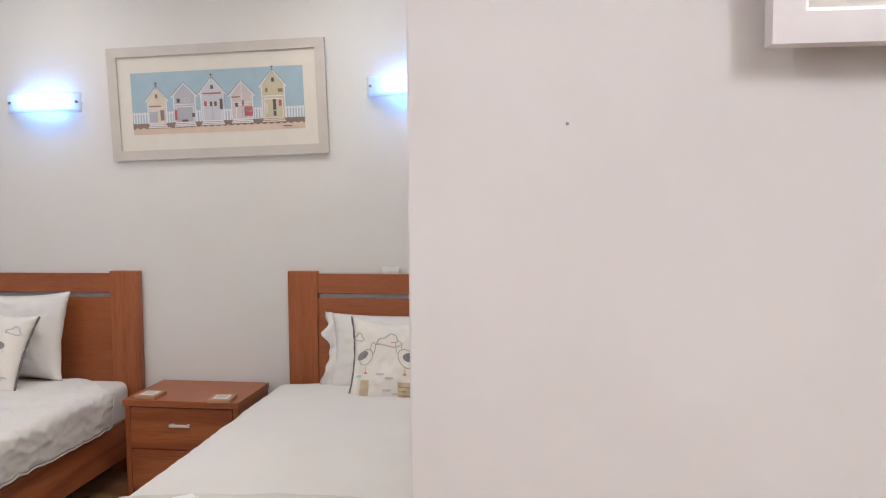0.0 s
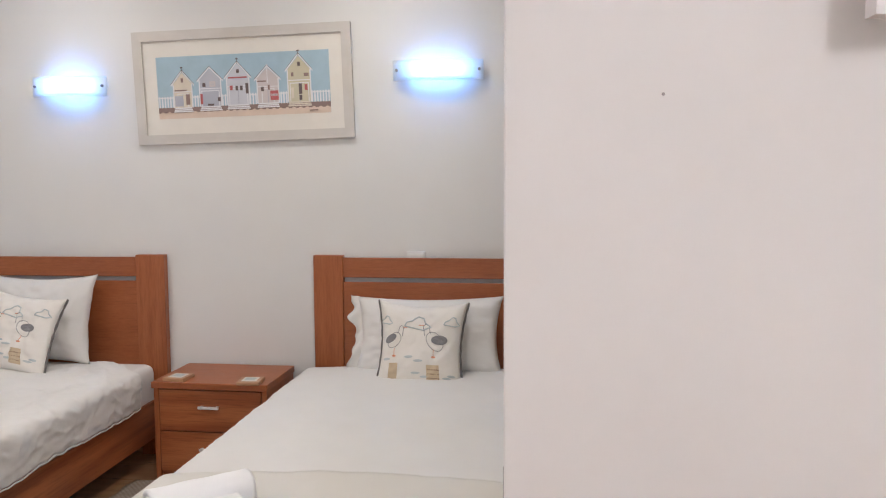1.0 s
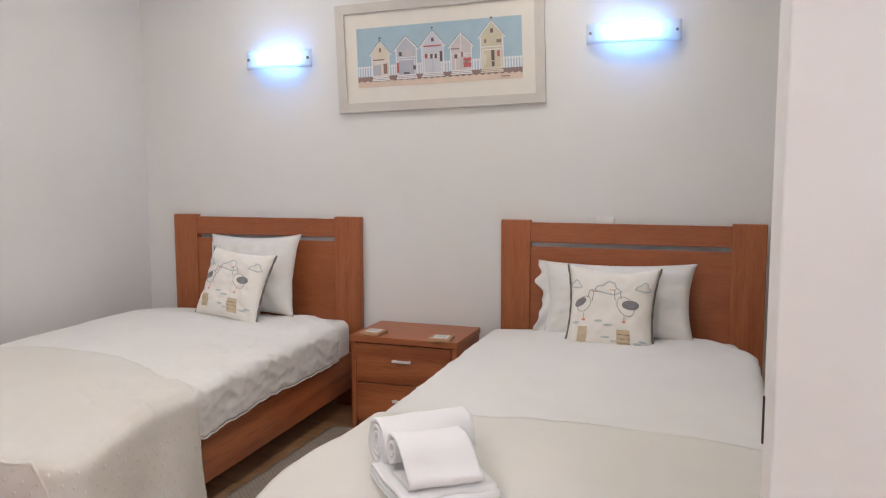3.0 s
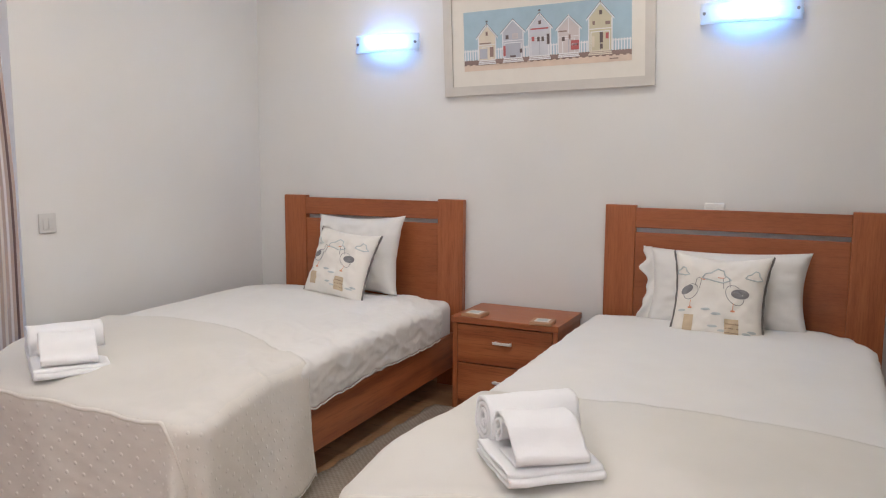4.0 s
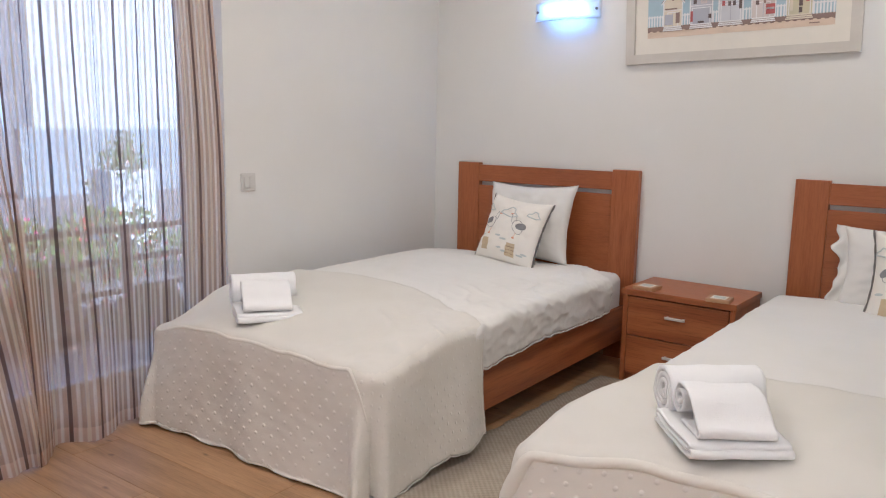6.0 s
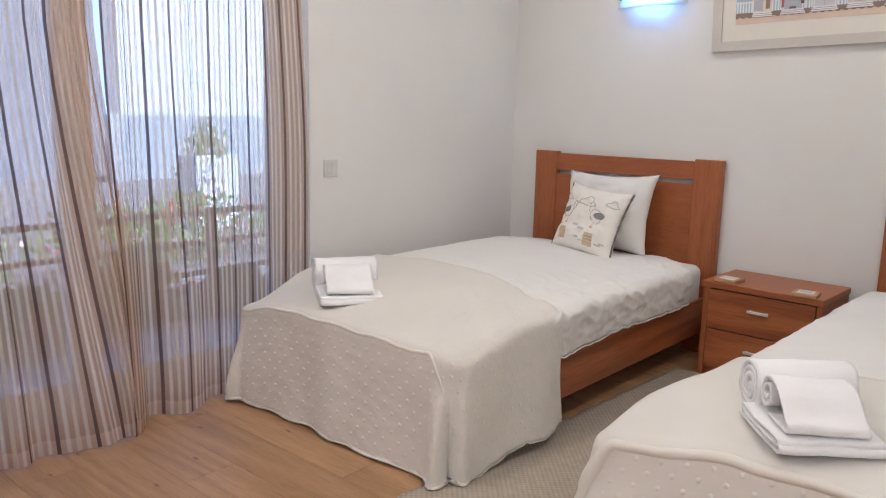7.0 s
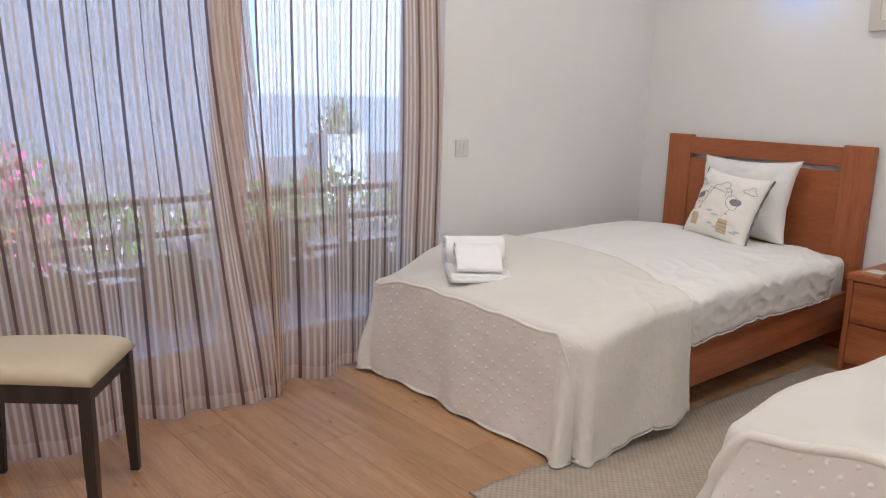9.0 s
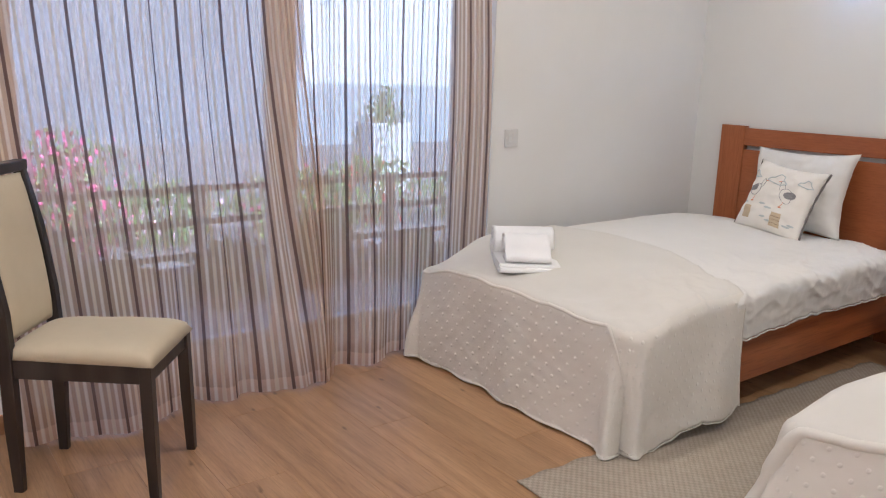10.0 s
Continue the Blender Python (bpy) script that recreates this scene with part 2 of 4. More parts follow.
def sheer_material():
    """Sheer cloth with woven brown, tan and pale stripes; u runs along the cloth in metres."""
    m = bpy.data.materials.new("striped_sheer")
    m.use_nodes = True
    n, l = m.node_tree.nodes, m.node_tree.links
    n.remove(n["Principled BSDF"])
    out = n["Material Output"]
    uv = n.new("ShaderNodeTexCoord")
    sep = n.new("ShaderNodeSeparateXYZ")
    l.new(uv.outputs["UV"], sep.inputs[0])
    u, v = sep.outputs[0], sep.outputs[1]

    def stripe(period, offset, half, soft=0.15):
        f = math_node(n, l, 'FRACT', math_node(n, l, 'ADD', math_node(n, l, 'MULTIPLY', u, 1 / period), offset))
        d = math_node(n, l, 'ABSOLUTE', math_node(n, l, 'SUBTRACT', f, 0.5))
        k = n.new("ShaderNodeMapRange")
        h = half / period
        k.inputs["From Min"].default_value, k.inputs["From Max"].default_value = h * (1 - soft), h * (1 + soft)
        k.inputs["To Min"].default_value, k.inputs["To Max"].default_value = 1.0, 0.0
        l.new(d, k.inputs["Value"])
        return k.outputs[0]

    dark, tan, fine = stripe(0.100, 0.0, 0.0058), stripe(0.100, 0.5, 0.0056, 0.3), stripe(0.025, 0.5, 0.0054, 0.4)
    col = n.new("ShaderNodeMix")
    col.data_type = 'RGBA'
    col.inputs["A"].default_value = (0.70, 0.495, 0.35, 1)
    col.inputs["B"].default_value = (0.88, 0.77, 0.645, 1)
    l.new(fine, col.inputs["Factor"])
    col2 = n.new("ShaderNodeMix")
    col2.data_type = 'RGBA'
    l.new(tan, col2.inputs["Factor"])
    l.new(col.outputs["Result"], col2.inputs["A"])
    col2.inputs["B"].default_value = (0.79, 0.66, 0.49, 1)
    col3 = n.new("ShaderNodeMix")
    col3.data_type = 'RGBA'
    l.new(dark, col3.inputs["Factor"])
    l.new(col2.outputs["Result"], col3.inputs["A"])
    col3.inputs["B"].default_value = (0.19, 0.118, 0.092, 1)
    colour = col3.outputs["Result"]
    thread = noise_tex(n, l, 1.0, 3, coords(n, l, (500, 60, 1), "UV"), 0.6)
    dens = math_node(n, l, 'ADD', 0.55, math_node(n, l, 'MULTIPLY', thread, 0.22))
    dens = math_node(n, l, 'ADD', dens, math_node(n, l, 'MULTIPLY', fine, 0.20))
    dens = math_node(n, l, 'MAXIMUM', dens, math_node(n, l, 'MULTIPLY', tan, 0.93))
    dens = math_node(n, l, 'MAXIMUM', dens, math_node(n, l, 'MULTIPLY', dark, 0.96))
    hem = n.new("ShaderNodeMapRange")
    hem.inputs["From Min"].default_value, hem.inputs["From Max"].default_value = 0.058, 0.062
    hem.inputs["To Min"].default_value, hem.inputs["To Max"].default_value = 0.25, 0.0
    l.new(v, hem.inputs["Value"])
    dens = math_node(n, l, 'MINIMUM', math_node(n, l, 'ADD', dens, hem.outputs[0]), 0.97)
    dif, tra, mix1 = n.new("ShaderNodeBsdfDiffuse"), n.new("ShaderNodeBsdfTranslucent"), n.new("ShaderNodeMixShader")
    mix1.inputs[0].default_value = 0.68
    l.new(colour, dif.inputs[0])
    l.new(colour, tra.inputs[0])
    l.new(dif.outputs[0], mix1.inputs[1])
    l.new(tra.outputs[0], mix1.inputs[2])
    clear, mix2 = n.new("ShaderNodeBsdfTransparent"), n.new("ShaderNodeMixShader")
    l.new(dens, mix2.inputs[0])
    l.new(clear.outputs[0], mix2.inputs[1])
    l.new(mix1.outputs[0], mix2.inputs[2])
    l.new(mix2.outputs[0], out.inputs[0])
    return m


SHEER = sheer_material()


def glass_material(name, rough=0.0, colour=(1, 1, 1)):
    m, n, l, b = material(name, rough)
    b.inputs["Transmission Weight"].default_value = 1.0
    b.inputs["Base Color"].default_value = (*colour, 1)
    b.inputs["IOR"].default_value = 1.45
    return m


CLEAR = glass_material("clear_glass")


def frosted_material():
    m = bpy.data.materials.new("frosted_glass")
    m.use_nodes = True
    n, l = m.node_tree.nodes, m.node_tree.links
    n.remove(n["Principled BSDF"])
    tra, dif, glo = n.new("ShaderNodeBsdfTranslucent"), n.new("ShaderNodeBsdfDiffuse"), n.new("ShaderNodeBsdfGlossy")
    for s in (tra, dif):
        s.inputs[0].default_value = (0.94, 0.97, 0.98, 1)
    glo.inputs["Roughness"].default_value = 0.15
    a, c = n.new("ShaderNodeMixShader"), n.new("ShaderNodeMixShader")
    a.inputs[0].default_value, c.inputs[0].default_value = 0.12, 0.06
    l.new(tra.outputs[0], a.inputs[1])
    l.new(dif.outputs[0], a.inputs[2])
    l.new(a.outputs[0], c.inputs[1])
    l.new(glo.outputs[0], c.inputs[2])
    l.new(c.outputs[0], n["Material Output"].inputs[0])
    return m


FROSTED = frosted_material()


def glow(name, colour, strength):
    m, n, l, b = material(name)
    b.inputs["Emission Color"].default_value = (*colour, 1)
    b.inputs["Emission Strength"].default_value = strength
    return m


COOL = (0.26, 0.52, 1.0)
TUBE = glow("lit_tube", COOL, 10.5)
DISC = glow("lit_disc", WARM, 3.0)


# ---- building helpers ----
def mesh_of(bm, name, mats):
    me = bpy.data.meshes.new(name)
    bm.to_mesh(me)
    bm.free()
    for m in (mats if isinstance(mats, (list, tuple)) else [mats]):
        me.materials.append(m)
    return me


def part(name, bm, mat, parent=None, label="", smooth=False):
    me = mesh_of(bm, name, mat)
    if smooth:
        me.polygons.foreach_set("use_smooth", [True] * len(me.polygons))
    ob = new(name, me)
    ob.parent = parent
    if label:
        ob["label"] = label
    return ob


def thing(name, m, label, category, group="", kind=""):
    ob = new(name)
    ob.empty_display_size = 0.1
    ob.matrix_world = m
    return tagged(ob, label, category, group, kind)


def box(x0, x1, y0, y1, z0, z1, bevel=0.0, seg=2, bm=None, slot=0):
    bm = bm or bmesh.new()
    old = set(bm.faces)
    r = bmesh.ops.create_cube(bm, size=1.0)
    for v in r["verts"]:
        v.co = Vector(((x0 + x1) / 2 + v.co.x * (x1 - x0), (y0 + y1) / 2 + v.co.y * (y1 - y0), (z0 + z1) / 2 + v.co.z * (z1 - z0)))
    if bevel:
        edges = list({e for v in r["verts"] for e in v.link_edges})
        bmesh.ops.bevel(bm, geom=edges, offset=bevel, segments=seg, profile=0.5, affect='EDGES')
    for f in set(bm.faces) - old:
        f.material_index = slot
    return bm


def cyl(r0, r1, z0, z1, x=0, y=0, seg=20, bm=None, turn=None):
    bm = bm or bmesh.new()
    r = bmesh.ops.create_cone(bm, cap_ends=True, segments=seg, radius1=r0, radius2=r1, depth=z1 - z0)
    for v in r["verts"]:
        v.co += Vector((0, 0, (z0 + z1) / 2))
        if turn is not None:
            v.co = turn @ v.co
        v.co += Vector((x, y, 0))
    return bm


def prism(outline, depth, bm=None, z=0.0, slot=0):
    """A flat outline in x, y raised by depth along z."""
    bm = bm or bmesh.new()
    lo = [bm.verts.new((x, y, z)) for x, y in outline]
    hi = [bm.verts.new((x, y, z + depth)) for x, y in outline]
    k = len(outline)
    faces = [bm.faces.new(hi), bm.faces.new(lo[::-1])]
    faces += [bm.faces.new((lo[i], lo[(i + 1) % k], hi[(i + 1) % k], hi[i])) for i in range(k)]
    for f in faces:
        f.material_index = slot
    return bm


def grid(nu, nv, place, uv=None, closed_u=False):
    """A sheet of nu x nv points; place(i, j) gives each one."""
    bm = bmesh.new()
    vs = [[bm.verts.new(place(i, j)) for j in range(nv)] for i in range(nu)]
    layer = bm.loops.layers.uv.new("UVMap") if uv else None
    for i in range(nu if closed_u else nu - 1):
        a = (i + 1) % nu
        for j in range(nv - 1):
            f = bm.faces.new((vs[i][j], vs[a][j], vs[a][j + 1], vs[i][j + 1]))
            f.smooth = True
            if layer:
                for loop, (p, q) in zip(f.loops, ((i, j), (i + 1, j), (i + 1, j + 1), (i, j + 1))):
                    loop[layer].uv = uv(p, q)
    return bm


def thicken(ob, t, offset=-1.0):
    mod = ob.modifiers.new("thickness", 'SOLIDIFY')
    mod.thickness, mod.offset = t, offset
    return ob


def tube(points, radius, closed=False, seg=8, bm=None):
    bm = bm or bmesh.new()
    pts = [Vector(p) for p in points]
    k = len(pts)
    rings = []
    for i, p in enumerate(pts):
        a = pts[(i - 1) % k] if closed or i else p
        b = pts[(i + 1) % k] if closed or i < k - 1 else p
        d = (b - a).normalized()
        side = d.orthogonal() if not rings else (last - d * last.dot(d))
        side.normalize()
        last = side
        up = d.cross(side)
        r = radius[i] if isinstance(radius, list) else radius
        rings.append([bm.verts.new(p + r * (math.cos(q) * side + math.sin(q) * up)) for q in [2 * math.pi * s / seg for s in range(seg)]])
    for i in range(k if closed else k - 1):
        a, b = rings[i], rings[(i + 1) % k]
        for s in range(seg):
            f = bm.faces.new((a[s], a[(s + 1) % seg], b[(s + 1) % seg], b[s]))
            f.smooth = True
    if not closed:
        bm.faces.new(rings[0][::-1])
        bm.faces.new(rings[-1])
    return bm


def fbm(x, y, z=0.0, octaves=3):
    s, a = 0.0, 1.0
    for _ in range(octaves):
        s += a * noise.noise((x, y, z))
        x, y, z, a = x * 2.03 + 5.1, y * 2.03 + 1.7, z * 2.03 + 3.3, a * 0.5
    return s


def smooth_step(a, b, x):
    t = min(1.0, max(0.0, (x - a) / (b - a)))
    return t * t * (3 - 2 * t)


# ---- structure ----
WX, PIER = -3.28, -3.255
tagged(part("floor_slab", box(-3.6, 2.2, -5.4, 0.2, -0.2, -0.012), GAP), "dark underlay below the oak boards", "floor", kind="structure")
tagged(part("wall_north", box(-3.6, 2.2, 0.0, 0.2, -0.012, CEIL), WALL), "plain white painted wall behind the beds", "wall", kind="structure")
WIN_A, WIN_B, WIN_T = -1.61, -3.70, 2.28
tagged(part("wall_west", box(-3.56, WX, WIN_A, 0.0, -0.012, CEIL), WALL), "plain white painted wall beside the window", "wall", kind="structure")
tagged(part("wall_west_lintel", box(-3.56, WX, WIN_B, WIN_A, WIN_T, CEIL), WALL), "white wall above the glazed door", "wall", kind="structure")
tagged(part("wall_west_pier", box(-3.56, PIER, -5.4, WIN_B - 0.05, -0.012, CEIL), WALL), "white wall beyond the striped curtain", "wall", kind="structure")
tagged(part("wall_west_return", box(-3.56, WX, WIN_B - 0.05, WIN_B, -0.012, CEIL), WALL), "narrow white wall at the window", "wall", kind="structure")
tagged(part("wall_east", box(0.85, 1.0, -2.53, 0.0, -0.012, CEIL), WALL), "white wall beside the wide bed", "wall", kind="structure")
tagged(part("wall_partition", box(-0.196, 2.2, -2.655, -2.53, -0.012, CEIL, 0.004, 3), WALL), "white partition wall with a small nail hole", "wall", kind="structure")
tagged(part("wall_south", box(-3.16, 2.2, -5.4, -5.25, -0.012, CEIL), WALL), "plain white wall", "wall", kind="structure")
tagged(part("wall_hall_end", box(2.05, 2.2, -5.25, -2.655, -0.012, CEIL), WALL), "plain white wall", "wall", kind="structure")
tagged(part("ceiling", box(-3.6, 2.2, -5.4, 0.2, CEIL, CEIL + 0.15), CEILING), "plain white ceiling", "ceiling", kind="structure")
tagged(part("nail_hole", cyl(0.0022, 0.0016, 0, 0.002, turn=Matrix.Rotation(radians(90), 3, 'X')), plain("nail_grey", (0.30, 0.28, 0.27))), "small dark nail hole in the white wall", "nail hole", kind="structure").location = (0.012, -2.6555, 1.470)
tagged(part("strike_plate", box(-0.199, -0.1955, -2.550, -2.543, 0.848, 0.922, 0.001), plain("dark_bronze", (0.035, 0.02, 0.017), 0.5)), "slim dark strike plate in the end of the white wall", "strike plate", kind="structure")
for bname, bx in (("baseboard_north", (-3.268, 0.85, -0.012, 0.0)), ("baseboard_west", (WX, WX + 0.012, WIN_A, 0.0)), ("baseboard_pier", (PIER, PIER + 0.012, -5.25, WIN_B - 0.05))):
    tagged(part(bname, box(*bx, 0.0, 0.07, 0.003), OAK_TRIM_X if "north" in bname else OAK_TRIM), "oak baseboard along the white wall", "baseboard", kind="structure")

# glazed balcony door behind the curtain
win = thing("window_1", pose(-3.46, 0, 0), "white framed glazed balcony door behind the curtain", "window", kind="structure")
part("sill", box(-0.05, 0.06, WIN_B, WIN_A, -0.012, 0.03, 0.004), PVC, win)
part("head", box(-0.04, 0.04, WIN_B, WIN_A, WIN_T - 0.06, WIN_T, 0.004), PVC, win)
MID = -2.62
for jy in ((WIN_A - 0.04, WIN_A), (WIN_B, WIN_B + 0.04)):
    part("jamb", box(-0.04, 0.04, *jy, 0.03, WIN_T - 0.06, 0.004), PVC, win)
for a, b in ((WIN_B + 0.042, MID - 0.002), (MID + 0.002, WIN_A - 0.042)):
    leaf = part("door_leaf", box(-0.03, 0.03, a, a + 0.062, 0.034, WIN_T - 0.064, 0.004), PVC, win)
    part("stile", box(-0.03, 0.03, b - 0.062, b, 0.034, WIN_T - 0.064, 0.004), PVC, leaf)
    part("bottom_rail", box(-0.03, 0.03, a + 0.062, b - 0.062, 0.034, 0.14, 0.004), PVC, leaf)
    part("top_rail", box(-0.03, 0.03, a + 0.062, b - 0.062, WIN_T - 0.14, WIN_T - 0.064, 0.004), PVC, leaf)
    pane = part("pane", box(-0.004, 0.004, a + 0.060, b - 0.060, 0.138, WIN_T - 0.138), CLEAR, leaf)
    pane.visible_shadow = False

# ---- outdoors ----
PAVING = mottled("terrace_paving", (0.36, 0.31, 0.27), (0.46, 0.40, 0.35), 3, 0.85)
SOIL = mottled("garden_ground", (0.15, 0.148, 0.16), (0.21, 0.206, 0.22), 0.8, 0.95)
RENDER_WALL = mottled("white_render", (0.68, 0.71, 0.75), (0.74, 0.77, 0.81), 0.7, 0.9)
TIMBER = plain("dark_timber", (0.15, 0.13, 0.125), 0.6, v=0.3)
LEAF = mottled("green_leaves", (0.10, 0.17, 0.05), (0.20, 0.32, 0.09), 9, 0.5)
BLOOMS = [plain("pink_blossom", (0.72, 0.12, 0.30), 0.7), plain("red_blossom", (0.62, 0.05, 0.06), 0.7), plain("pale_blossom", (0.80, 0.55, 0.66), 0.7)]
tagged(part("ground", box(-900, -3.6, -900, 900, -0.5, -0.10), SOIL), "grey gravelled ground reaching into the distance", "ground", kind="structure")
tagged(part("pavement", box(-5.0, -3.561, -7.0, 2.0, -0.098, -0.03), PAVING), "brown paved terrace outside the door", "terrace", kind="structure")

fence = thing("fence", pose(-4.95, 0, -0.098), "weathered grey-brown timber rail fence along the terrace", "fence")
for py in np.arange(-6.5, 1.6, 1.35):
    part("post", box(-0.025, 0.025, py - 0.025, py + 0.025, 0, 0.66, 0.005), TIMBER, fence)
for pz in (0.24, 0.44, 0.64):
    part("rail", box(0.025, 0.045, -6.6, 1.4, pz - 0.018, pz + 0.018, 0.004), TIMBER, fence)


def shrub(cx, cy, rx, ry, h, seed, bloom, leafy=1100, blooming=0.125):
    rnd = random.Random(seed)
    s = thing("flowering_shrub", pose(cx, cy, -0.098), "leafy green shrub with bright blossoms by the terrace", "shrub", "shrubs along the terrace")
    stems = bmesh.new()
    for _ in range(7):
        a = rnd.uniform(0, 6.28)
        tube([(0.02 * math.cos(a), 0.02 * math.sin(a), 0), (0.25 * rx * math.cos(a), 0.25 * ry * math.sin(a), h * 0.5), (0.6 * rx * math.cos(a), 0.6 * ry * math.sin(a), h * 0.85)], 0.006, seg=5, bm=stems)
    part("stem", stems, TIMBER, s)
    for name, mat, count, size in (("leaves", LEAF, leafy, 0.026), ("blossoms", bloom, int(leafy * blooming), 0.026)):
        bm = bmesh.new()
        for _ in range(count):
            a, r, t = rnd.uniform(0, 6.28), rnd.uniform(0.2, 1) ** 0.6, rnd.uniform(0.05, 1)
            w = math.sin(math.pi * (0.15 + 0.75 * t)) * (0.8 + 0.3 * math.sin(3 * a + seed))
            p = Vector((rx * r * w * math.cos(a), ry * r * w * math.sin(a), h * t * (0.85 + 0.25 * rnd.random())))
            q = Euler((rnd.uniform(0, 6.28), rnd.uniform(0, 6.28), rnd.uniform(0, 6.28))).to_matrix()
            k = size * rnd.uniform(0.6, 1.3)
            bm.faces.new([bm.verts.new(p + q @ Vector(c) * k) for c in ((-1, 0, 0), (-0.3, 0.5, 0.1), (0.6, 0.4, 0.15), (1, 0, 0), (0.6, -0.4, 0.15), (-0.3, -0.5, 0.1))])
        tagged(part(name, bm, mat, s), kind="stuff")


for i in range(9):
    shrub(-4.55 - 0.10 * (i % 2), -4.9 + i * 0.62, 0.30, 0.36, 0.30 + 0.07 * (i % 3), 11 + i, BLOOMS[(i * 2) % 3])
for i in range(10):
    shrub(-6.1 - 0.35 * (i % 2), -7.0 + i * 0.95, 0.62, 0.72, 0.56 if i in (6, 7, 8) else 0.32 + 0.06 * (i % 3), 41 + i, BLOOMS[i % 3], 1100)
for i in range(3):
    shrub(-8.3 - 0.3 * (i % 2), -4.6 + i * 1.1, 0.7, 0.75, 0.56 + 0.06 * (i % 3), 91 + i, BLOOMS[2 * (i % 2)], 420)
shrub(-5.3, -3.15, 0.34, 0.50, 0.90, 77, BLOOMS[0], 420, 1.6)
# made-up planter and shrub for a white shape with a dark mass above
planter = thing("planter", pose(-8.0, 0.78, -0.10), "low white planter put in place of an unidentified white shape", "planter")
for px0, px1, py0, py1 in ((-0.20, 0.20, -0.26, -0.22), (-0.20, 0.20, 0.22, 0.26), (-0.20, -0.16, -0.22, 0.22), (0.16, 0.20, -0.22, 0.22)):
    part("side", box(px0, px1, py0, py1, 0, 0.80, 0.006), RENDER_WALL, planter)
part("soil", box(-0.16, 0.16, -0.22, 0.22, 0.60, 0.72), SOIL, planter)
shrub(-8.0, 0.78, 0.30, 0.40, 1.10, 78, BLOOMS[2], 1100, 0.02)

GLASS_DARK = plain("dark_window_glass", (0.34, 0.42, 0.48), 0.1)
TILES = mottled("clay_tiles", (0.35, 0.14, 0.08), (0.48, 0.22, 0.13), 4, 0.8)
# grey-blue colour stands in for a pale wall lying in shade
SHADED_WALL = mottled("shaded_render", (0.20, 0.23, 0.275), (0.25, 0.28, 0.33), 0.7, 0.9)


def house(x, y0, y1, h, wall_mat, windows, label):
    r = thing("house", pose(x, y0, -0.10), label, "house")
    w = y1 - y0
    part("wall", box(-4, 0, 0, w, 0, h), wall_mat, r)
    part("roof", prism([(-4.4, h), (0.4, h), (-2.0, h + 1.6)], w + 0.6), TILES, r).matrix_basis = pose(0, w + 0.3, 0, 90, 0, 0)
    for wy in windows:
        for wz in (1.0, 3.9):
            f = part("window", box(0.0, 0.05, wy - 0.6, wy + 0.6, wz, wz + 1.3, 0.01), PVC, r)
            part("pane", box(0.05, 0.06, wy - 0.5, wy + 0.5, wz + 0.1, wz + 1.2), GLASS_DARK, f)


house(-15.0, 3.3, 16.0, 6.2, RENDER_WALL, (4.6, 9.4), "white rendered neighbouring house beyond the garden")
house(-14.2, -14.0, 2.9, 5.6, SHADED_WALL, (3.0, 7.5), "neighbouring house beyond the garden, its shade painted in as grey")

# made-up wall; its blue colour paints the shaded band below the white house
low_wall = thing("garden_wall", pose(-13.3, 0, -0.10), "low made-up wall, painted pale blue for the shaded band before the white house", "garden wall")
part("wall", box(-0.10, 0.10, 2.2, 12.0, 0, 1.15, 0.02), mottled("shade_blue_render", (0.33, 0.39, 0.45), (0.40, 0.46, 0.52), 0.9, 0.9), low_wall)

# ---- lights on the ceiling ----
for px, py, watts in DOWNLIGHTS:
    d = thing("downlight", pose(px, py, CEIL), "round recessed ceiling light, lit, out of view", "ceiling light", "ceiling lights")
    R0 = 0.098
    prof = [(R0, 0.0), (R0 + 0.012, 0.0), (R0 + 0.012, -0.006), (R0 + 0.007, -0.010), (R0, -0.010)]
    part("ring", grid(32, 6, lambda i, j: (prof[j % 5][0] * math.cos(i * math.pi / 16), prof[j % 5][0] * math.sin(i * math.pi / 16), prof[j % 5][1]), closed_u=True), WHITE_PLASTIC, d)
    part("diffuser", cyl(R0 - 0.001, R0 - 0.001, -0.006, -0.001, seg=32), DISC, d)
# bodies for the added fill lamps, out of view
for px, py, watts in FILL_DOMES:
    d = thing("dome_light", pose(px, py, CEIL), "unseen white domed ceiling light, added as fill from the hall side", "ceiling light", "ceiling lights")
    part("base_ring", cyl(0.165, 0.165, -0.022, -0.001, seg=40), WHITE_PLASTIC, d)
    bowl = [(0.155 * math.cos(k * math.pi / 16), -0.022 - 0.085 * math.sin(k * math.pi / 16)) for k in range(9)]
    part("dome", grid(40, 9, lambda i, j: (max(0.001, bowl[j][0]) * math.cos(i * math.pi / 20), max(0.001, bowl[j][0]) * math.sin(i * math.pi / 20), bowl[j][1]), closed_u=True), DISC, d)


# ---- curtains ----
FOOT = [(-1.60, -3.235), (-1.90, -3.232), (-2.08, -3.222), (-2.24, -3.175), (-2.37, -3.126), (-2.49, -3.182), (-2.68, -3.035), (-2.80, -3.090), (-2.98, -3.095), (-3.14, -3.150), (-3.365, -3.020), (-3.52, -3.062), (-3.68, -3.090), (-3.85, -3.14)]


def foot_line(y):
    for (a, xa), (b, xb) in zip(FOOT, FOOT[1:]):
        if b <= y <= a:
            return xa + (xb - xa) * smooth_step(0, 1, (a - y) / (a - b))
    return FOOT[-1][1] if y < FOOT[-1][0] else FOOT[0][1]


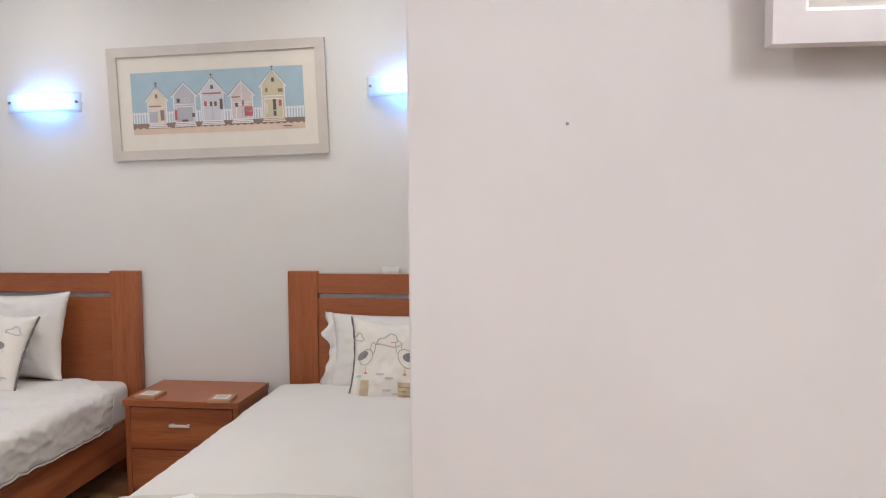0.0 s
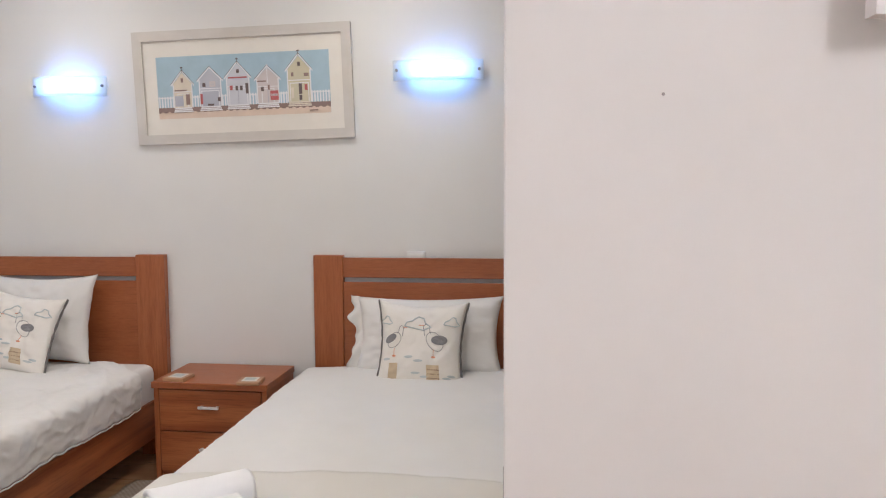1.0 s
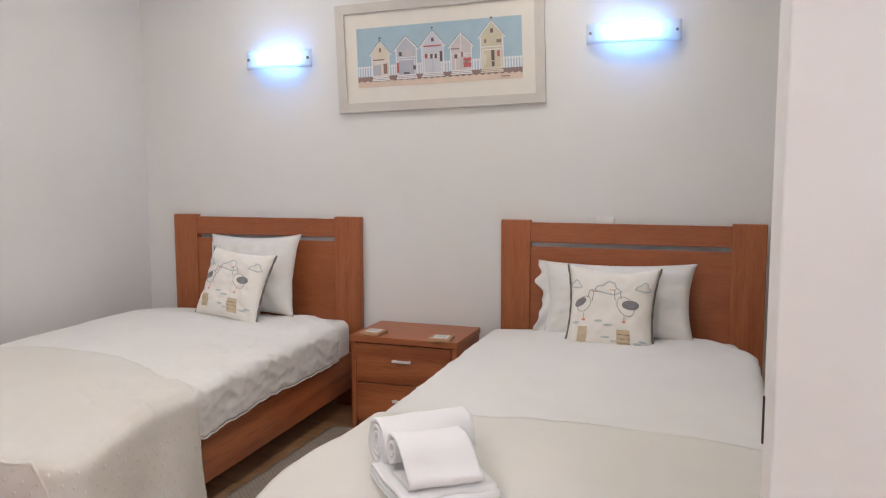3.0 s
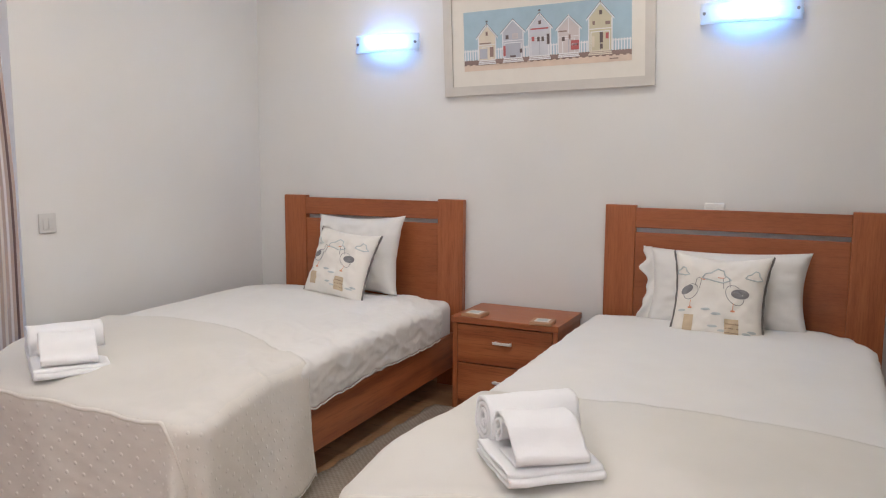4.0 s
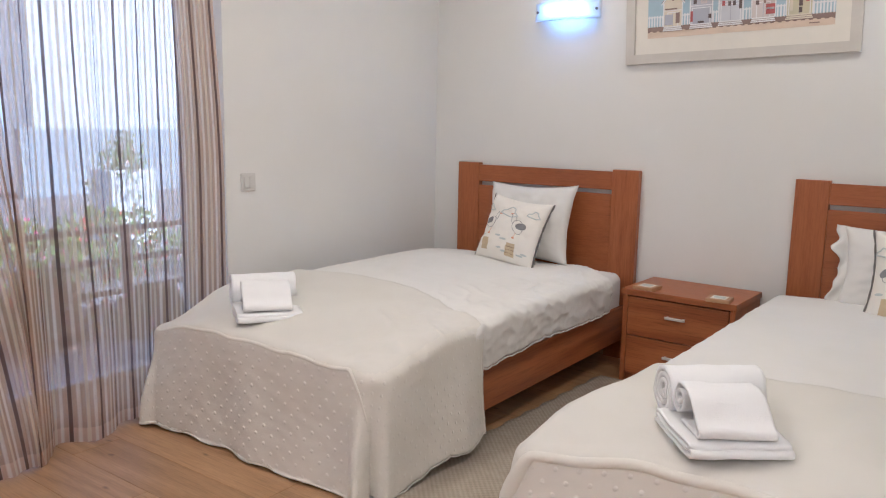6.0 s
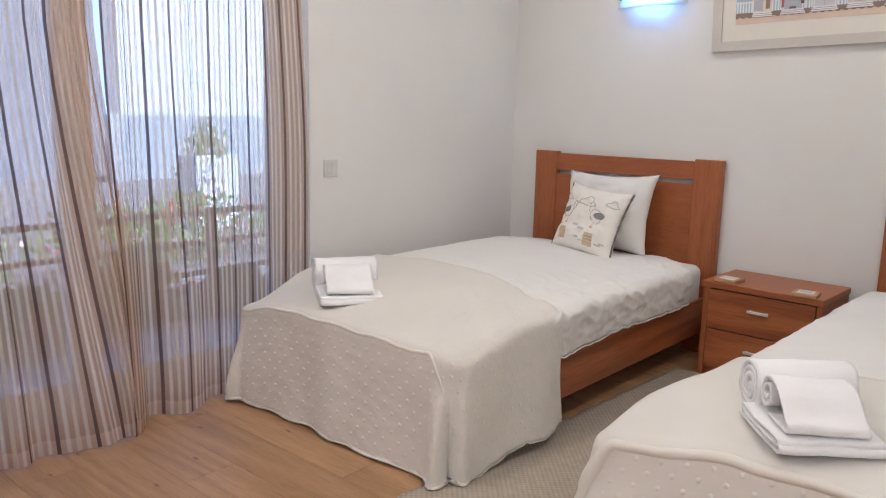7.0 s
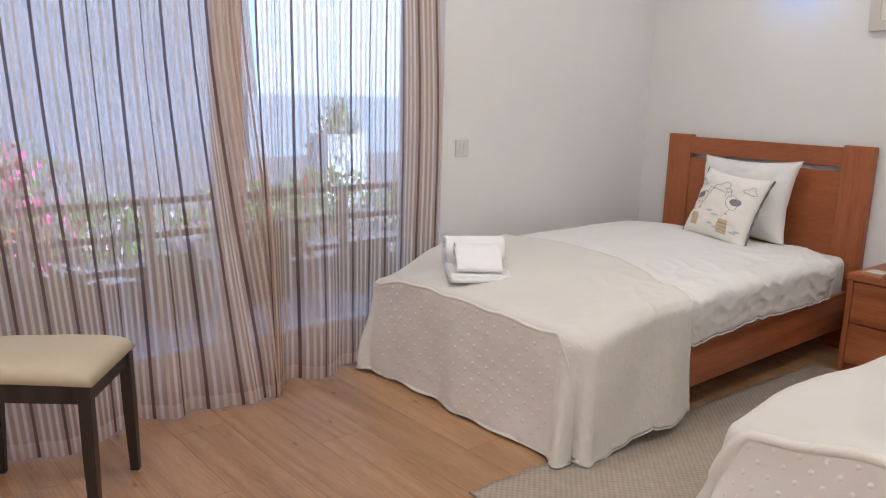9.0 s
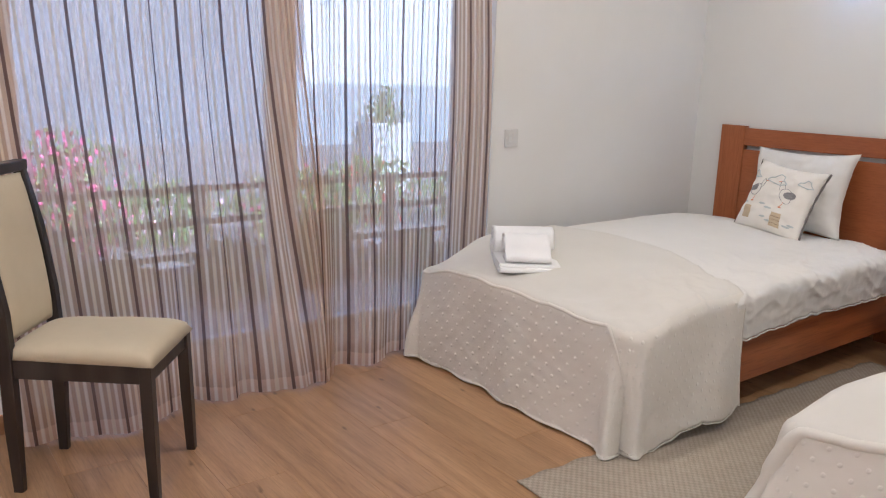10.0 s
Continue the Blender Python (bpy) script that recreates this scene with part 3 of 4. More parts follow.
def curtain(y0, y1, dense, seed, lean):
    """A softly folded panel from y0 down to y1; dense(y) is 1 where the cloth is drawn together; lean(y, z) is its sideways drift."""
    ys, xs, arc = [], [], [0.0]
    ph, y = seed * 1.3, y0
    while y > y1:
        k = dense(y)
        lam = (0.235 + 0.055 * math.sin(y * 7.3 + seed)) * (1 - k) + (0.060 + 0.014 * math.sin(y * 31)) * k
        amp = (0.017 + 0.008 * math.sin(y * 5.1 + 2 * seed)) * (1 - k) + 0.021 * k
        ys.append(y)
        xs.append(amp * (math.sin(ph) + 0.33 * math.sin(2 * ph + 0.8) + 0.10 * math.sin(5 * ph + seed)))
        step = 0.0026
        ph += 2 * math.pi * step / lam
        y -= step
    for i in range(1, len(ys)):
        arc.append(arc[-1] + math.hypot(ys[i] - ys[i - 1], xs[i] - xs[i - 1]))
    zs = [0.006, 0.03, 0.06, 0.12, 0.20, 0.30, 0.42, 0.56, 0.72, 0.90, 1.1, 1.3, 1.5, 1.7, 1.9, 2.15, 2.4, 2.53]

    def place(i, j):
        z = zs[j]
        h = 1 - z / 2.53
        yy = ys[i] + lean(ys[i], z) + 0.012 * h * noise.noise((ys[i] * 4.0, z * 1.1, seed + 7))
        low = 0.22 + 0.78 * smooth_step(0.35, 1.0, h) if h < 1 else 1.0
        base = -3.213 + (foot_line(yy) + 3.213) * low
        wob = 0.010 * noise.noise((ys[i] * 5, z * 1.2, seed)) * (0.3 + h)
        crease = 0.0035 * fbm(ys[i] * 22, z * 5, seed, 2) * smooth_step(0.5, 1.0, h)
        return (min(base + xs[i] * (0.55 if yy > -2.0 else 1.0) * (0.8 + 0.3 * h) + wob + crease, -2.96), yy, z + (0.012 * noise.noise((ys[i] * 3, 0, seed)) if j == 0 else 0) + 0.002)

    c = thing("curtain", pose(0, 0, 0), "sheer curtain with brown and tan stripes before the balcony door", "curtain", "curtains at the balcony door")
    part("fabric", grid(len(ys), len(zs), place, lambda i, j: (arc[min(i, len(arc) - 1)] + seed * 0.031, zs[j])), SHEER, c)
    part("heading_tape", box(-3.222, -3.208, y1, y0, 2.47, 2.53), LINEN_SMOOTH, c)
    return c


curtain(-1.672, -2.630, lambda y: max(0.06 - 0.06 * smooth_step(0.10, 0.26, -1.672 - y), 0.55 * (1 - smooth_step(0.0, 0.04, y + 2.63))), 1,
        lambda y, z: -0.055 * smooth_step(0.9, 2.3, z) * (1 - smooth_step(0.1, 0.4, -1.672 - y)))
curtain(-2.650, -3.86, lambda y: max(1.0 - smooth_step(0.09, 0.19, -2.650 - y), 0.8 * (1 - smooth_step(0.0, 0.10, y + 3.86))), 2,
        lambda y, z: 0.13 * max(0.0, 1 - z / 1.5) ** 1.2 * (1 - 0.65 * smooth_step(0.1, 0.5, -2.650 - y)) + 0.07 * (1 - min(1.0, z / 2.5)) * smooth_step(0.3, 1.1, -2.650 - y))
track = thing("curtain_track", pose(-3.215, -2.72, CEIL), "slim white curtain track on the ceiling", "curtain track")
part("rail", box(-0.02, 0.02, -1.06, 1.06, -0.018, 0, 0.003), WHITE_PLASTIC, track)


# ---- beds ----
def bed(width, length, m, label):
    """A bed frame; origin on the floor in the middle of the headboard's back, foot towards -y."""
    b = thing("bed_frame", m, label, "bed", "cherry wood beds")
    w = width / 2
    for s in (-1, 1):
        part("post", box(*sorted((s * w, s * (w - 0.148))), -0.05, -0.006, 0, 1.015, 0.004), CHERRY[2], b)
        part("side_rail", box(*sorted((s * (w - 0.035), s * (w - 0.062))), -length, -0.05, 0.115, 0.30, 0.004), CHERRY[1], b)
        part("leg", box(*sorted((s * (w - 0.063), s * (w - 0.123))), -length + 0.03, -length + 0.09, 0, 0.22, 0.004), CHERRY[2], b)
    part("top_rail", box(-w + 0.148, w - 0.148, -0.046, -0.030, 0.907, 1.004, 0.003), CHERRY_PANEL, b)
    part("panel", box(-w + 0.148, w - 0.148, -0.042, -0.030, 0.20, 0.885, 0.002), CHERRY_PANEL, b)
    part("foot_rail", box(-w + 0.062, w - 0.062, -length, -length + 0.027, 0.115, 0.30, 0.004), CHERRY[0], b)
    for k in range(9):
        yy = -0.16 - k * (length - 0.3) / 8
        part("slat", box(-w + 0.062, w - 0.062, yy - 0.035, yy + 0.035, 0.235, 0.252), CHERRY[0], b)
    return b


def mattress(width, length, m, label):
    ob = part("mattress", box(-width / 2, width / 2, -length, -0.06, 0.253, 0.475, 0.045, 5), LINEN_SMOOTH, None, smooth=True)
    ob.matrix_world = m
    return tagged(ob, label, "mattress")


def drape(name, m, mat, x0_, x1, y0, y1, top, drops, radius, label, category, step=0.016, flare=0.05, folds=0.012, seed=0, thick=0.01, hem=None, crush=0.0, low=0.014, lip=0.0, side_radius=0.0, round_by=(0.03, 0.03), cord=0.28, fold_to=1, taper=0.0, top_mat=None, fold_turn=0.85, fold_fall=0.30, fold_grow=-0.75):
    """Cloth over a flat top from x0..x1 and y0 (head) down to y1 (foot), hanging by drops = (left, right, foot)."""
    dl, dr, df = drops
    us = np.linspace(x0_ - dl, x1 + dr, max(2, int((x1 - x0_ + dl + dr) / step)))
    vs = np.linspace(y0, y1 - df, max(2, int((y0 - y1 + df) / step)))

    side = side_radius or radius

    def place(i, j):
        return place_at(float(us[i]), float(vs[j]))

    def place_at(u, v):
        if hem:
            u, v = hem(u, v)
        rc = round_by[1] if u > (x0_ + x1) / 2 else round_by[0]
        x0 = x0_ + taper * smooth_step(y1, y1 + 0.55, v)
        ox, oy = (u - x1 + rc if u > x1 - rc else u - x0 - rc if u < x0 + rc else 0.0), min(0.0, v - y1 - rc)
        d = (abs(ox) ** 3 + abs(oy) ** 3) ** (1 / 3) - rc
        if d <= 0:
            return (u, v, top(u, v))
        norm = math.hypot(ox, oy)
        nx, ny = ox / norm, oy / norm
        bx, by = min(max(u, x0 + rc), x1 - rc) + nx * rc, max(v, y1 + rc) + ny * rc
        z = top(bx, by)
        r = side * nx * nx + radius * ny * ny
        arc = r * math.pi / 2
        if d < arc:
            out, fall = r * math.sin(d / r), r * (1 - math.cos(d / r))
        else:
            out, fall = r, r + d - arc
        along = bx if abs(oy) > abs(ox) else by
        phi = math.atan2(abs(oy), abs(ox) + 1e-6)
        wave = folds * (math.sin(along * 11 + seed) + 0.6 * math.sin(along * 23 + 2 * seed) + noise.noise((along * 5, fall * 3, seed)))
        dart = 0.050 * math.exp(-((phi - 1.12) / 0.20) ** 2) - 0.022 * math.exp(-((phi - 0.78) / 0.12) ** 2) + 0.03 * math.exp(-((phi - 0.42) / 0.2) ** 2) if ox and oy else 0.0
        bulge = wave * smooth_step(r, 0.35, fall) + dart * smooth_step(0.05, 0.40, fall)
        out += flare * fall + bulge + crush * (1.3 * (1 - abs(noise.noise((along * 6 + fall * 5, fall * 14 - along * 5, seed)))) ** 5 + 0.9 * (1 - abs(noise.noise((along * 12 - fall * 9, fall * 24 + along * 5, seed + 9)))) ** 4 + 0.7 * fbm(along * 9, fall * 12, seed, 3) - 0.6) * smooth_step(0.0, 0.05, d)
        return (bx + nx * out, by + ny * out, max(low + 0.004 * math.sin(along * 30), z - fall))

    bm = grid(len(us), len(vs), place, lambda i, j: (float(us[min(i, len(us) - 1)]), float(vs[min(j, len(vs) - 1)])))
    bmesh.ops.recalc_face_normals(bm, faces=bm.faces)
    if sum(f.normal.z for f in bm.faces) < 0:
        bmesh.ops.reverse_faces(bm, faces=bm.faces)
    # upward faces take the copy with the light toned down in its colour
    if top_mat:
        for f in bm.faces:
            f.material_index = 1 if f.normal.z > 0.75 else 0
    ob = part(name, bm, mat)
    if top_mat:
        ob.data.materials.append(top_mat)
    thicken(ob, thick)
    ob.matrix_world = m
    a, b = len(us), len(vs)
    for edge in () if not cord else ([(0, j) for j in range(b)], [(a - 1, j) for j in range(b)], [(i, b - 1) for i in range(a)], [(i, 0) for i in range(a)]):
        part("hem", tube([Vector(place(i, j)) - Vector((0, 0, thick / 2)) for i, j in edge], thick * cord, seg=6), mat, ob)
    if lip:
        # rolled fold that lies along the top of the foot and runs down the corner
        rc = round_by[1] if fold_to > 0 else round_by[0]
        corner, start = (x1 - rc, x0_ - 0.02) if fold_to > 0 else (x0_ + rc, x1 + 0.02)
        run = [place_at(start + (corner - start) * k / 60, y1 - 0.034) for k in range(61)]
        for k in range(1, 15):
            a = fold_turn * (k / 14) ** 0.8
            d = rc + 0.034 + fold_fall * (k / 14) ** 1.8
            run.append(place_at(corner + fold_to * d * math.sin(a), y1 + rc - d * math.cos(a)))
        k_end = len(run) - 1
        part("rolled_fold", tube([Vector(p) - Vector((0, 0, 0.004 + 0.003 * math.sin(k * 0.5))) for k, p in enumerate(run)], [lip * (1 + fold_grow * smooth_step(k_end - 14, k_end - (5 if fold_grow > 0 else 0), k)) for k in range(k_end + 1)], seg=10), mat, ob)
    return tagged(ob, label, category)


M1 = pose(-2.502, 0, 0)
M2 = pose(-0.567, 0, 0, 0, 0, -1.7)
bed(1.14, 1.97, M1, "single bed of reddish cherry wood with panelled headboard")
bed(1.225, 2.10, M2, "wider bed of reddish cherry wood with panelled headboard")
mattress(1.04, 1.86, M1, "white mattress on the single cherry wood bed")
mattress(1.03, 2.02, M2, "white mattress on the wider cherry wood bed")


def top1(x, y):
    crown = 0.035 * (1 - (x / 0.6) ** 2) + 0.034 * smooth_step(0.2, -0.55, x)
    return 0.492 + crown * smooth_step(-0.02, -0.5, y) * (1 - 0.5 * smooth_step(-1.2, -2.0, y)) + 0.007 * fbm(x * 3, y * 2.2, 1) + 0.013 * (1 - abs(noise.noise((x * 6 + y * 4, y * 5 - x * 3, 4)))) ** 6 * smooth_step(0.0, 0.5, x) + 0.006 * (1 - abs(noise.noise((x * 13 - y * 7, y * 12, 8)))) ** 5 * smooth_step(0.1, 0.5, x)


def top2(x, y):
    crown = 0.03 * (1 - (x / 0.62) ** 2)
    return 0.485 + crown + 0.006 * fbm(x * 2.5, y * 1.8, 7) + 0.0025 * fbm(x * 9, y * 6, 2, 2)


def duvet_hem(u, v):
    return u + 0.008 * math.sin(v * 8) * smooth_step(0.54, 0.68, u), v - 0.15 * smooth_step(0.36, 0.56, u) * smooth_step(-0.6, -0.2, v)


drape("duvet", M1, LINEN, -0.54, 0.530, -0.19, -1.57, top1, (0.13, 0.212, 0.0), 0.055, "rumpled white cotton duvet over the single bed", "duvet", 0.009, -0.10, 0.003, 3, 0.012, duvet_hem, 0.0058, 0.2)
drape("duvet", M2, LINEN_SMOOTH, -0.585, 0.515, -0.17, -1.80, top2, (0.19, 0.19, 0.0), 0.06, "smooth white cotton duvet over the wider bed", "duvet", 0.016, 0.03, 0.006, 5, 0.012, duvet_hem, 0.004, 0.2)


def foot1(x, y):
    return top1(x, y) + 0.010 - 0.058 * smooth_step(-1.75, -2.08, y) - 0.05 * smooth_step(-0.30, -0.62, x) * smooth_step(-1.7, -2.05, y)


def foot2(x, y):
    return top2(x, y) + 0.009 - 0.040 * smooth_step(-1.98, -2.2, y) - 0.035 * smooth_step(-0.35, -0.68, x) * smooth_step(-1.85, -2.2, y)


def cover_hem1(u, v):
    # the head-side edge runs aslant and sags where it hangs
    if v > -2.0:
        v -= (0.21 * smooth_step(-0.12, 0.56, u) + 0.06 * smooth_step(-0.2, -0.57, u) - 0.02 * math.sin(u * 7)) * smooth_step(-2.0, -1.3, v)
    return u, v


drape("coverlet", M1, COVER, -0.592, 0.522, -1.29, -2.088, foot1, (0.42, 0.49, 0.50), 0.034, "cream coverlet with raised dots over the bed's foot", "coverlet", 0.012, 0.035, 0.012, 1.0, 0.008, cover_hem1, 0.0015, 0.016, 0.007, 0.060, (0.03, 0.07), top_mat=COVER_TOP)
drape("coverlet", M2, COVER, -0.698, 0.540, -1.56, -2.215, foot2, (0.42, 0.40, 0.50), 0.034, "cream coverlet with raised dots over the wider bed's foot", "coverlet", 0.014, 0.15, 0.012, 2.2, 0.008, None, 0.0015, 0.016, 0.014, 0.05, (0.04, 0.10), fold_to=-1, taper=0.095, top_mat=COVER_TOP, fold_turn=1.2, fold_fall=0.42, fold_grow=1.0)


# ---- pillows and cushions ----
def puff(w, h, t, seed, pinch=0.12, crease=0.011):
    """The face of a stuffed pillow: u, v in -1..1, side 1 front or -1 back; local x right, z up, y towards the back."""
    def f(u, v, side):
        x = w / 2 * u * (1 - pinch * (1 - v * v) * abs(u))
        z = h / 2 * v * (1 - pinch * (1 - u * u) * abs(v))
        e = max(0.0, (1 - u ** 4) * (1 - v ** 4))
        d = t / 2 * e ** 0.62 + crease * fbm(u * 2.2 + seed, v * 2.2, seed) * e ** 0.3 + crease * 0.6 * fbm(u * 6, v * 6 + seed, seed, 2) * e ** 0.3
        return Vector((x, -side * max(0.0, d), z))
    return f


def pillow(name, w, h, t, m, mat, label, category, seed, flap=(0.0, 0.0), piped=False, motif=None, pinch=0.10):
    face = puff(w, h, t, seed, pinch)
    root = thing(name, m, label, category)
    n = 36
    bm = bmesh.new()
    for side in (1, -1):
        vs = [[bm.verts.new(face(-1 + 2 * i / n, -1 + 2 * j / n, side)) for j in range(n + 1)] for i in range(n + 1)]
        for i in range(n):
            for j in range(n):
                q = (vs[i][j], vs[i + 1][j], vs[i + 1][j + 1], vs[i][j + 1])
                bm.faces.new(q if side == 1 else q[::-1]).smooth = True
    bmesh.ops.remove_doubles(bm, verts=bm.verts, dist=1e-5)
    part("cover", bm, mat, root)
    for hem_side, wide in ((-1, flap[0]), (1, flap[1])):
        # loose, wavy hem beyond the stuffing
        if wide:
            def edge(i, j):
                v = -1 + 2 * i / 40
                p = face(hem_side, v, 1)
                return (p.x + hem_side * (-0.012 + (wide + 0.012) * j / 6 * (0.85 + 0.6 * noise.noise((v * 3.4, 0, seed + hem_side)))), 0.022 * math.sin(v * 7 + j * 0.5 + hem_side) * j / 6, p.z * (1 + 0.03 * j / 6))
            thicken(part("open_hem", grid(41, 7, edge), mat, root), 0.004, 0)
    if piped:
        for side in (-1, 1):
            part("piping", tube([face(side, -1 + k / 12, 1) + Vector((side * 0.003, 0.004, 0)) for k in range(25)], [0.0035 + 0.0028 * abs(math.sin(k * 0.9)) for k in range(25)], False, 8), PIPING, root, "dark grey piping")
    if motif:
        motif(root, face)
    return root


INK = [plain("print_grey", (0.23, 0.225, 0.23), 0.9), plain("print_tan", (0.56, 0.45, 0.30), 0.9), plain("print_blue_grey", (0.52, 0.56, 0.56), 0.9), plain("print_orange", (0.70, 0.32, 0.18), 0.9), plain("print_brown", (0.30, 0.22, 0.15), 0.9)]


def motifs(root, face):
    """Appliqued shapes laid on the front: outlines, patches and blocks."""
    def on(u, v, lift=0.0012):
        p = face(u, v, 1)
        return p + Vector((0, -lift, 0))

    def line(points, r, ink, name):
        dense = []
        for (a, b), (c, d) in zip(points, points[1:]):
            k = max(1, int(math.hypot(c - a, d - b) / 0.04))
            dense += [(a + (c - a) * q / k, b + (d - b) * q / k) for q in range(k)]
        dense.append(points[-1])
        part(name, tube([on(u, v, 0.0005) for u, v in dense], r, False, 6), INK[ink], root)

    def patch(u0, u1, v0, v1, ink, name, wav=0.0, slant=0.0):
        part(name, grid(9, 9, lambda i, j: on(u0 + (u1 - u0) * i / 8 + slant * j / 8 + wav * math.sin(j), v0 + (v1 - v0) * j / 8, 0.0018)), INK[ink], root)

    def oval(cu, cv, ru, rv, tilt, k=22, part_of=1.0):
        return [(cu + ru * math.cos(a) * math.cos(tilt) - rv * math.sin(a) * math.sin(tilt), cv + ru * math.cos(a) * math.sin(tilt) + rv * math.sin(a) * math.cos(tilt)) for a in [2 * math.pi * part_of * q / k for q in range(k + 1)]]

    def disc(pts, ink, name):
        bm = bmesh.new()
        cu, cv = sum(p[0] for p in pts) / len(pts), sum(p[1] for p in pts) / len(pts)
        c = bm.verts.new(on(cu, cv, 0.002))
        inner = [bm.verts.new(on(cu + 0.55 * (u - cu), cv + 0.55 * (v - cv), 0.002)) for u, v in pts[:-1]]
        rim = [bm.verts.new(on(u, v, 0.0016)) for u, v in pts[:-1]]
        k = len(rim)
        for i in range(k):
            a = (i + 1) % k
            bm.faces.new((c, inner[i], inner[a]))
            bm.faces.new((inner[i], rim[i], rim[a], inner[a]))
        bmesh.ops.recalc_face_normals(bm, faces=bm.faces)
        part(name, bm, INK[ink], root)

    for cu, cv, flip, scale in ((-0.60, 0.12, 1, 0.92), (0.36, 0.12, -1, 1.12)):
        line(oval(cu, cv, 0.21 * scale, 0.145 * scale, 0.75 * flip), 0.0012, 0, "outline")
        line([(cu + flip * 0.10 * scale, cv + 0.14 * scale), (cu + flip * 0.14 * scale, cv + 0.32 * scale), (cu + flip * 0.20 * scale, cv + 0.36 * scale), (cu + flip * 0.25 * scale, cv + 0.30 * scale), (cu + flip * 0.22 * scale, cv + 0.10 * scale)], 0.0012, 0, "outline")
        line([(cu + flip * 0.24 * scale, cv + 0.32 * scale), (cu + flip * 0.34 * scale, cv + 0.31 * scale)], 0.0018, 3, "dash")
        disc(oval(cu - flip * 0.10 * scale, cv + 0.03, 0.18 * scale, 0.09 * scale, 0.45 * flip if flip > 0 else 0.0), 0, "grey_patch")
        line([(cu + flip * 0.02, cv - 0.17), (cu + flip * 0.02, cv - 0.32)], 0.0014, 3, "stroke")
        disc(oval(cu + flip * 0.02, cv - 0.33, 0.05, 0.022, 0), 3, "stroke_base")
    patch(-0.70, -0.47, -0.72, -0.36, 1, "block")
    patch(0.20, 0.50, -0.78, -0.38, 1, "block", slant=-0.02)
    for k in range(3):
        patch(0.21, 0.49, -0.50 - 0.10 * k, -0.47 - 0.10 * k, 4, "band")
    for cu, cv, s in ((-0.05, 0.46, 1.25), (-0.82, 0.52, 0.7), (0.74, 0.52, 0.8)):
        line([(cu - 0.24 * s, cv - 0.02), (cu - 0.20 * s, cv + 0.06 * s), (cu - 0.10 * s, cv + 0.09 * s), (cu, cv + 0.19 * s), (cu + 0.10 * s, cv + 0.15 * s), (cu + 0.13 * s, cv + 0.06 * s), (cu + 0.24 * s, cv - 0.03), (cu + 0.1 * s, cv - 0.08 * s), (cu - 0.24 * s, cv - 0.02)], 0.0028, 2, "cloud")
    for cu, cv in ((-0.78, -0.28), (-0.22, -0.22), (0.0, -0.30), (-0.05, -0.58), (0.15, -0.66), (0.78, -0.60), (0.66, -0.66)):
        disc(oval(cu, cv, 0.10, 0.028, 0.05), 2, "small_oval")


CUSHION = cloth("natural_linen", (0.76, 0.73, 0.67), (0.82, 0.79, 0.73), weave=700, relief=0.0005)
pillow("pillow", 0.56, 0.435, 0.15, pose(-2.50, -0.185, 0.712, -14, -1, -3), LINEN_SMOOTH, "plump white pillow leaning on the cherry headboard", "pillow", 2, pinch=0.115)
pillow("pillow", 0.70, 0.375, 0.16, pose(-0.60, -0.165, 0.650, -15, -1, -3), LINEN_SMOOTH, "wide white pillow with a loose wavy hem", "pillow", 5, flap=(0.05, 0.0), pinch=0.095)
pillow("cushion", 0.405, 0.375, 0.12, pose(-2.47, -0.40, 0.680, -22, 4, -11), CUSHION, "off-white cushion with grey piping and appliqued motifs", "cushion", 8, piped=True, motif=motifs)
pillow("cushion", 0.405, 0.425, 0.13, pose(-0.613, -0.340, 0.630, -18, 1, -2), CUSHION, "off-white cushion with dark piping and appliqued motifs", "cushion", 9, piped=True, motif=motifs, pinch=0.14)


# ---- towels ----
def sheet_of(prof, w, seed, rough=0.004, slant=0.0):
    """A terry sheet that follows a profile in y, z and runs along x."""
    def place(i, j):
        x = -w / 2 + w * i / 26
        y, z = prof[j]
        return (x + 0.004 * noise.noise((y * 16, z * 30, seed)) + slant * y, y + rough * noise.noise((x * 13, z * 26, seed)), max(0.004, z + rough * 0.9 * noise.noise((x * 12, y * 12, seed + 4)) * min(1.0, z / 0.02)))
    return grid(27, len(prof), place)


def curl(cy, cz, r0, r1, turns, start=0.0, squash=1.0, n=26):
    """Points of a spiral that winds outwards about (cy, cz)."""
    k = int(n * turns)
    out = []
    for i in range(k + 1):
        t = i / k
        a, r = start - 2 * math.pi * turns * (1 - t), r0 + (r1 - r0) * t
        out.append((cy + r * math.cos(a), cz + squash * r * math.sin(a)))
    return out


def bend(y, z, r, a0, a1, n=7):
    return [(y + r * math.cos(radians(a0 + (a1 - a0) * i / n)), z + r * math.sin(radians(a0 + (a1 - a0) * i / n))) for i in range(n + 1)]


def line_to(p, q, n=9):
    return [(p[0] + (q[0] - p[0]) * i / n, p[1] + (q[1] - p[1]) * i / n) for i in range(1, n)]


def flat_fold(d):
    """Three layers folded in front into open loops."""
    low = [(d / 2, 0.005)] + line_to((d / 2, 0.005), (-d / 2 + 0.01, 0.005), 12)
    loop = bend(-d / 2 + 0.008, 0.0125, 0.0075, 270, 90)
    up = line_to((-d / 2 + 0.01, 0.020), (d / 2 - 0.01, 0.020), 12)
    back = bend(d / 2 - 0.012, 0.0265, 0.0065, -90, 90)
    top = line_to((d / 2 - 0.012, 0.033), (-d / 2 + 0.02, 0.035), 12)
    end = bend(-d / 2 + 0.018, 0.0275, 0.0055, 90, 250)
    return low + loop + up + back + top + end


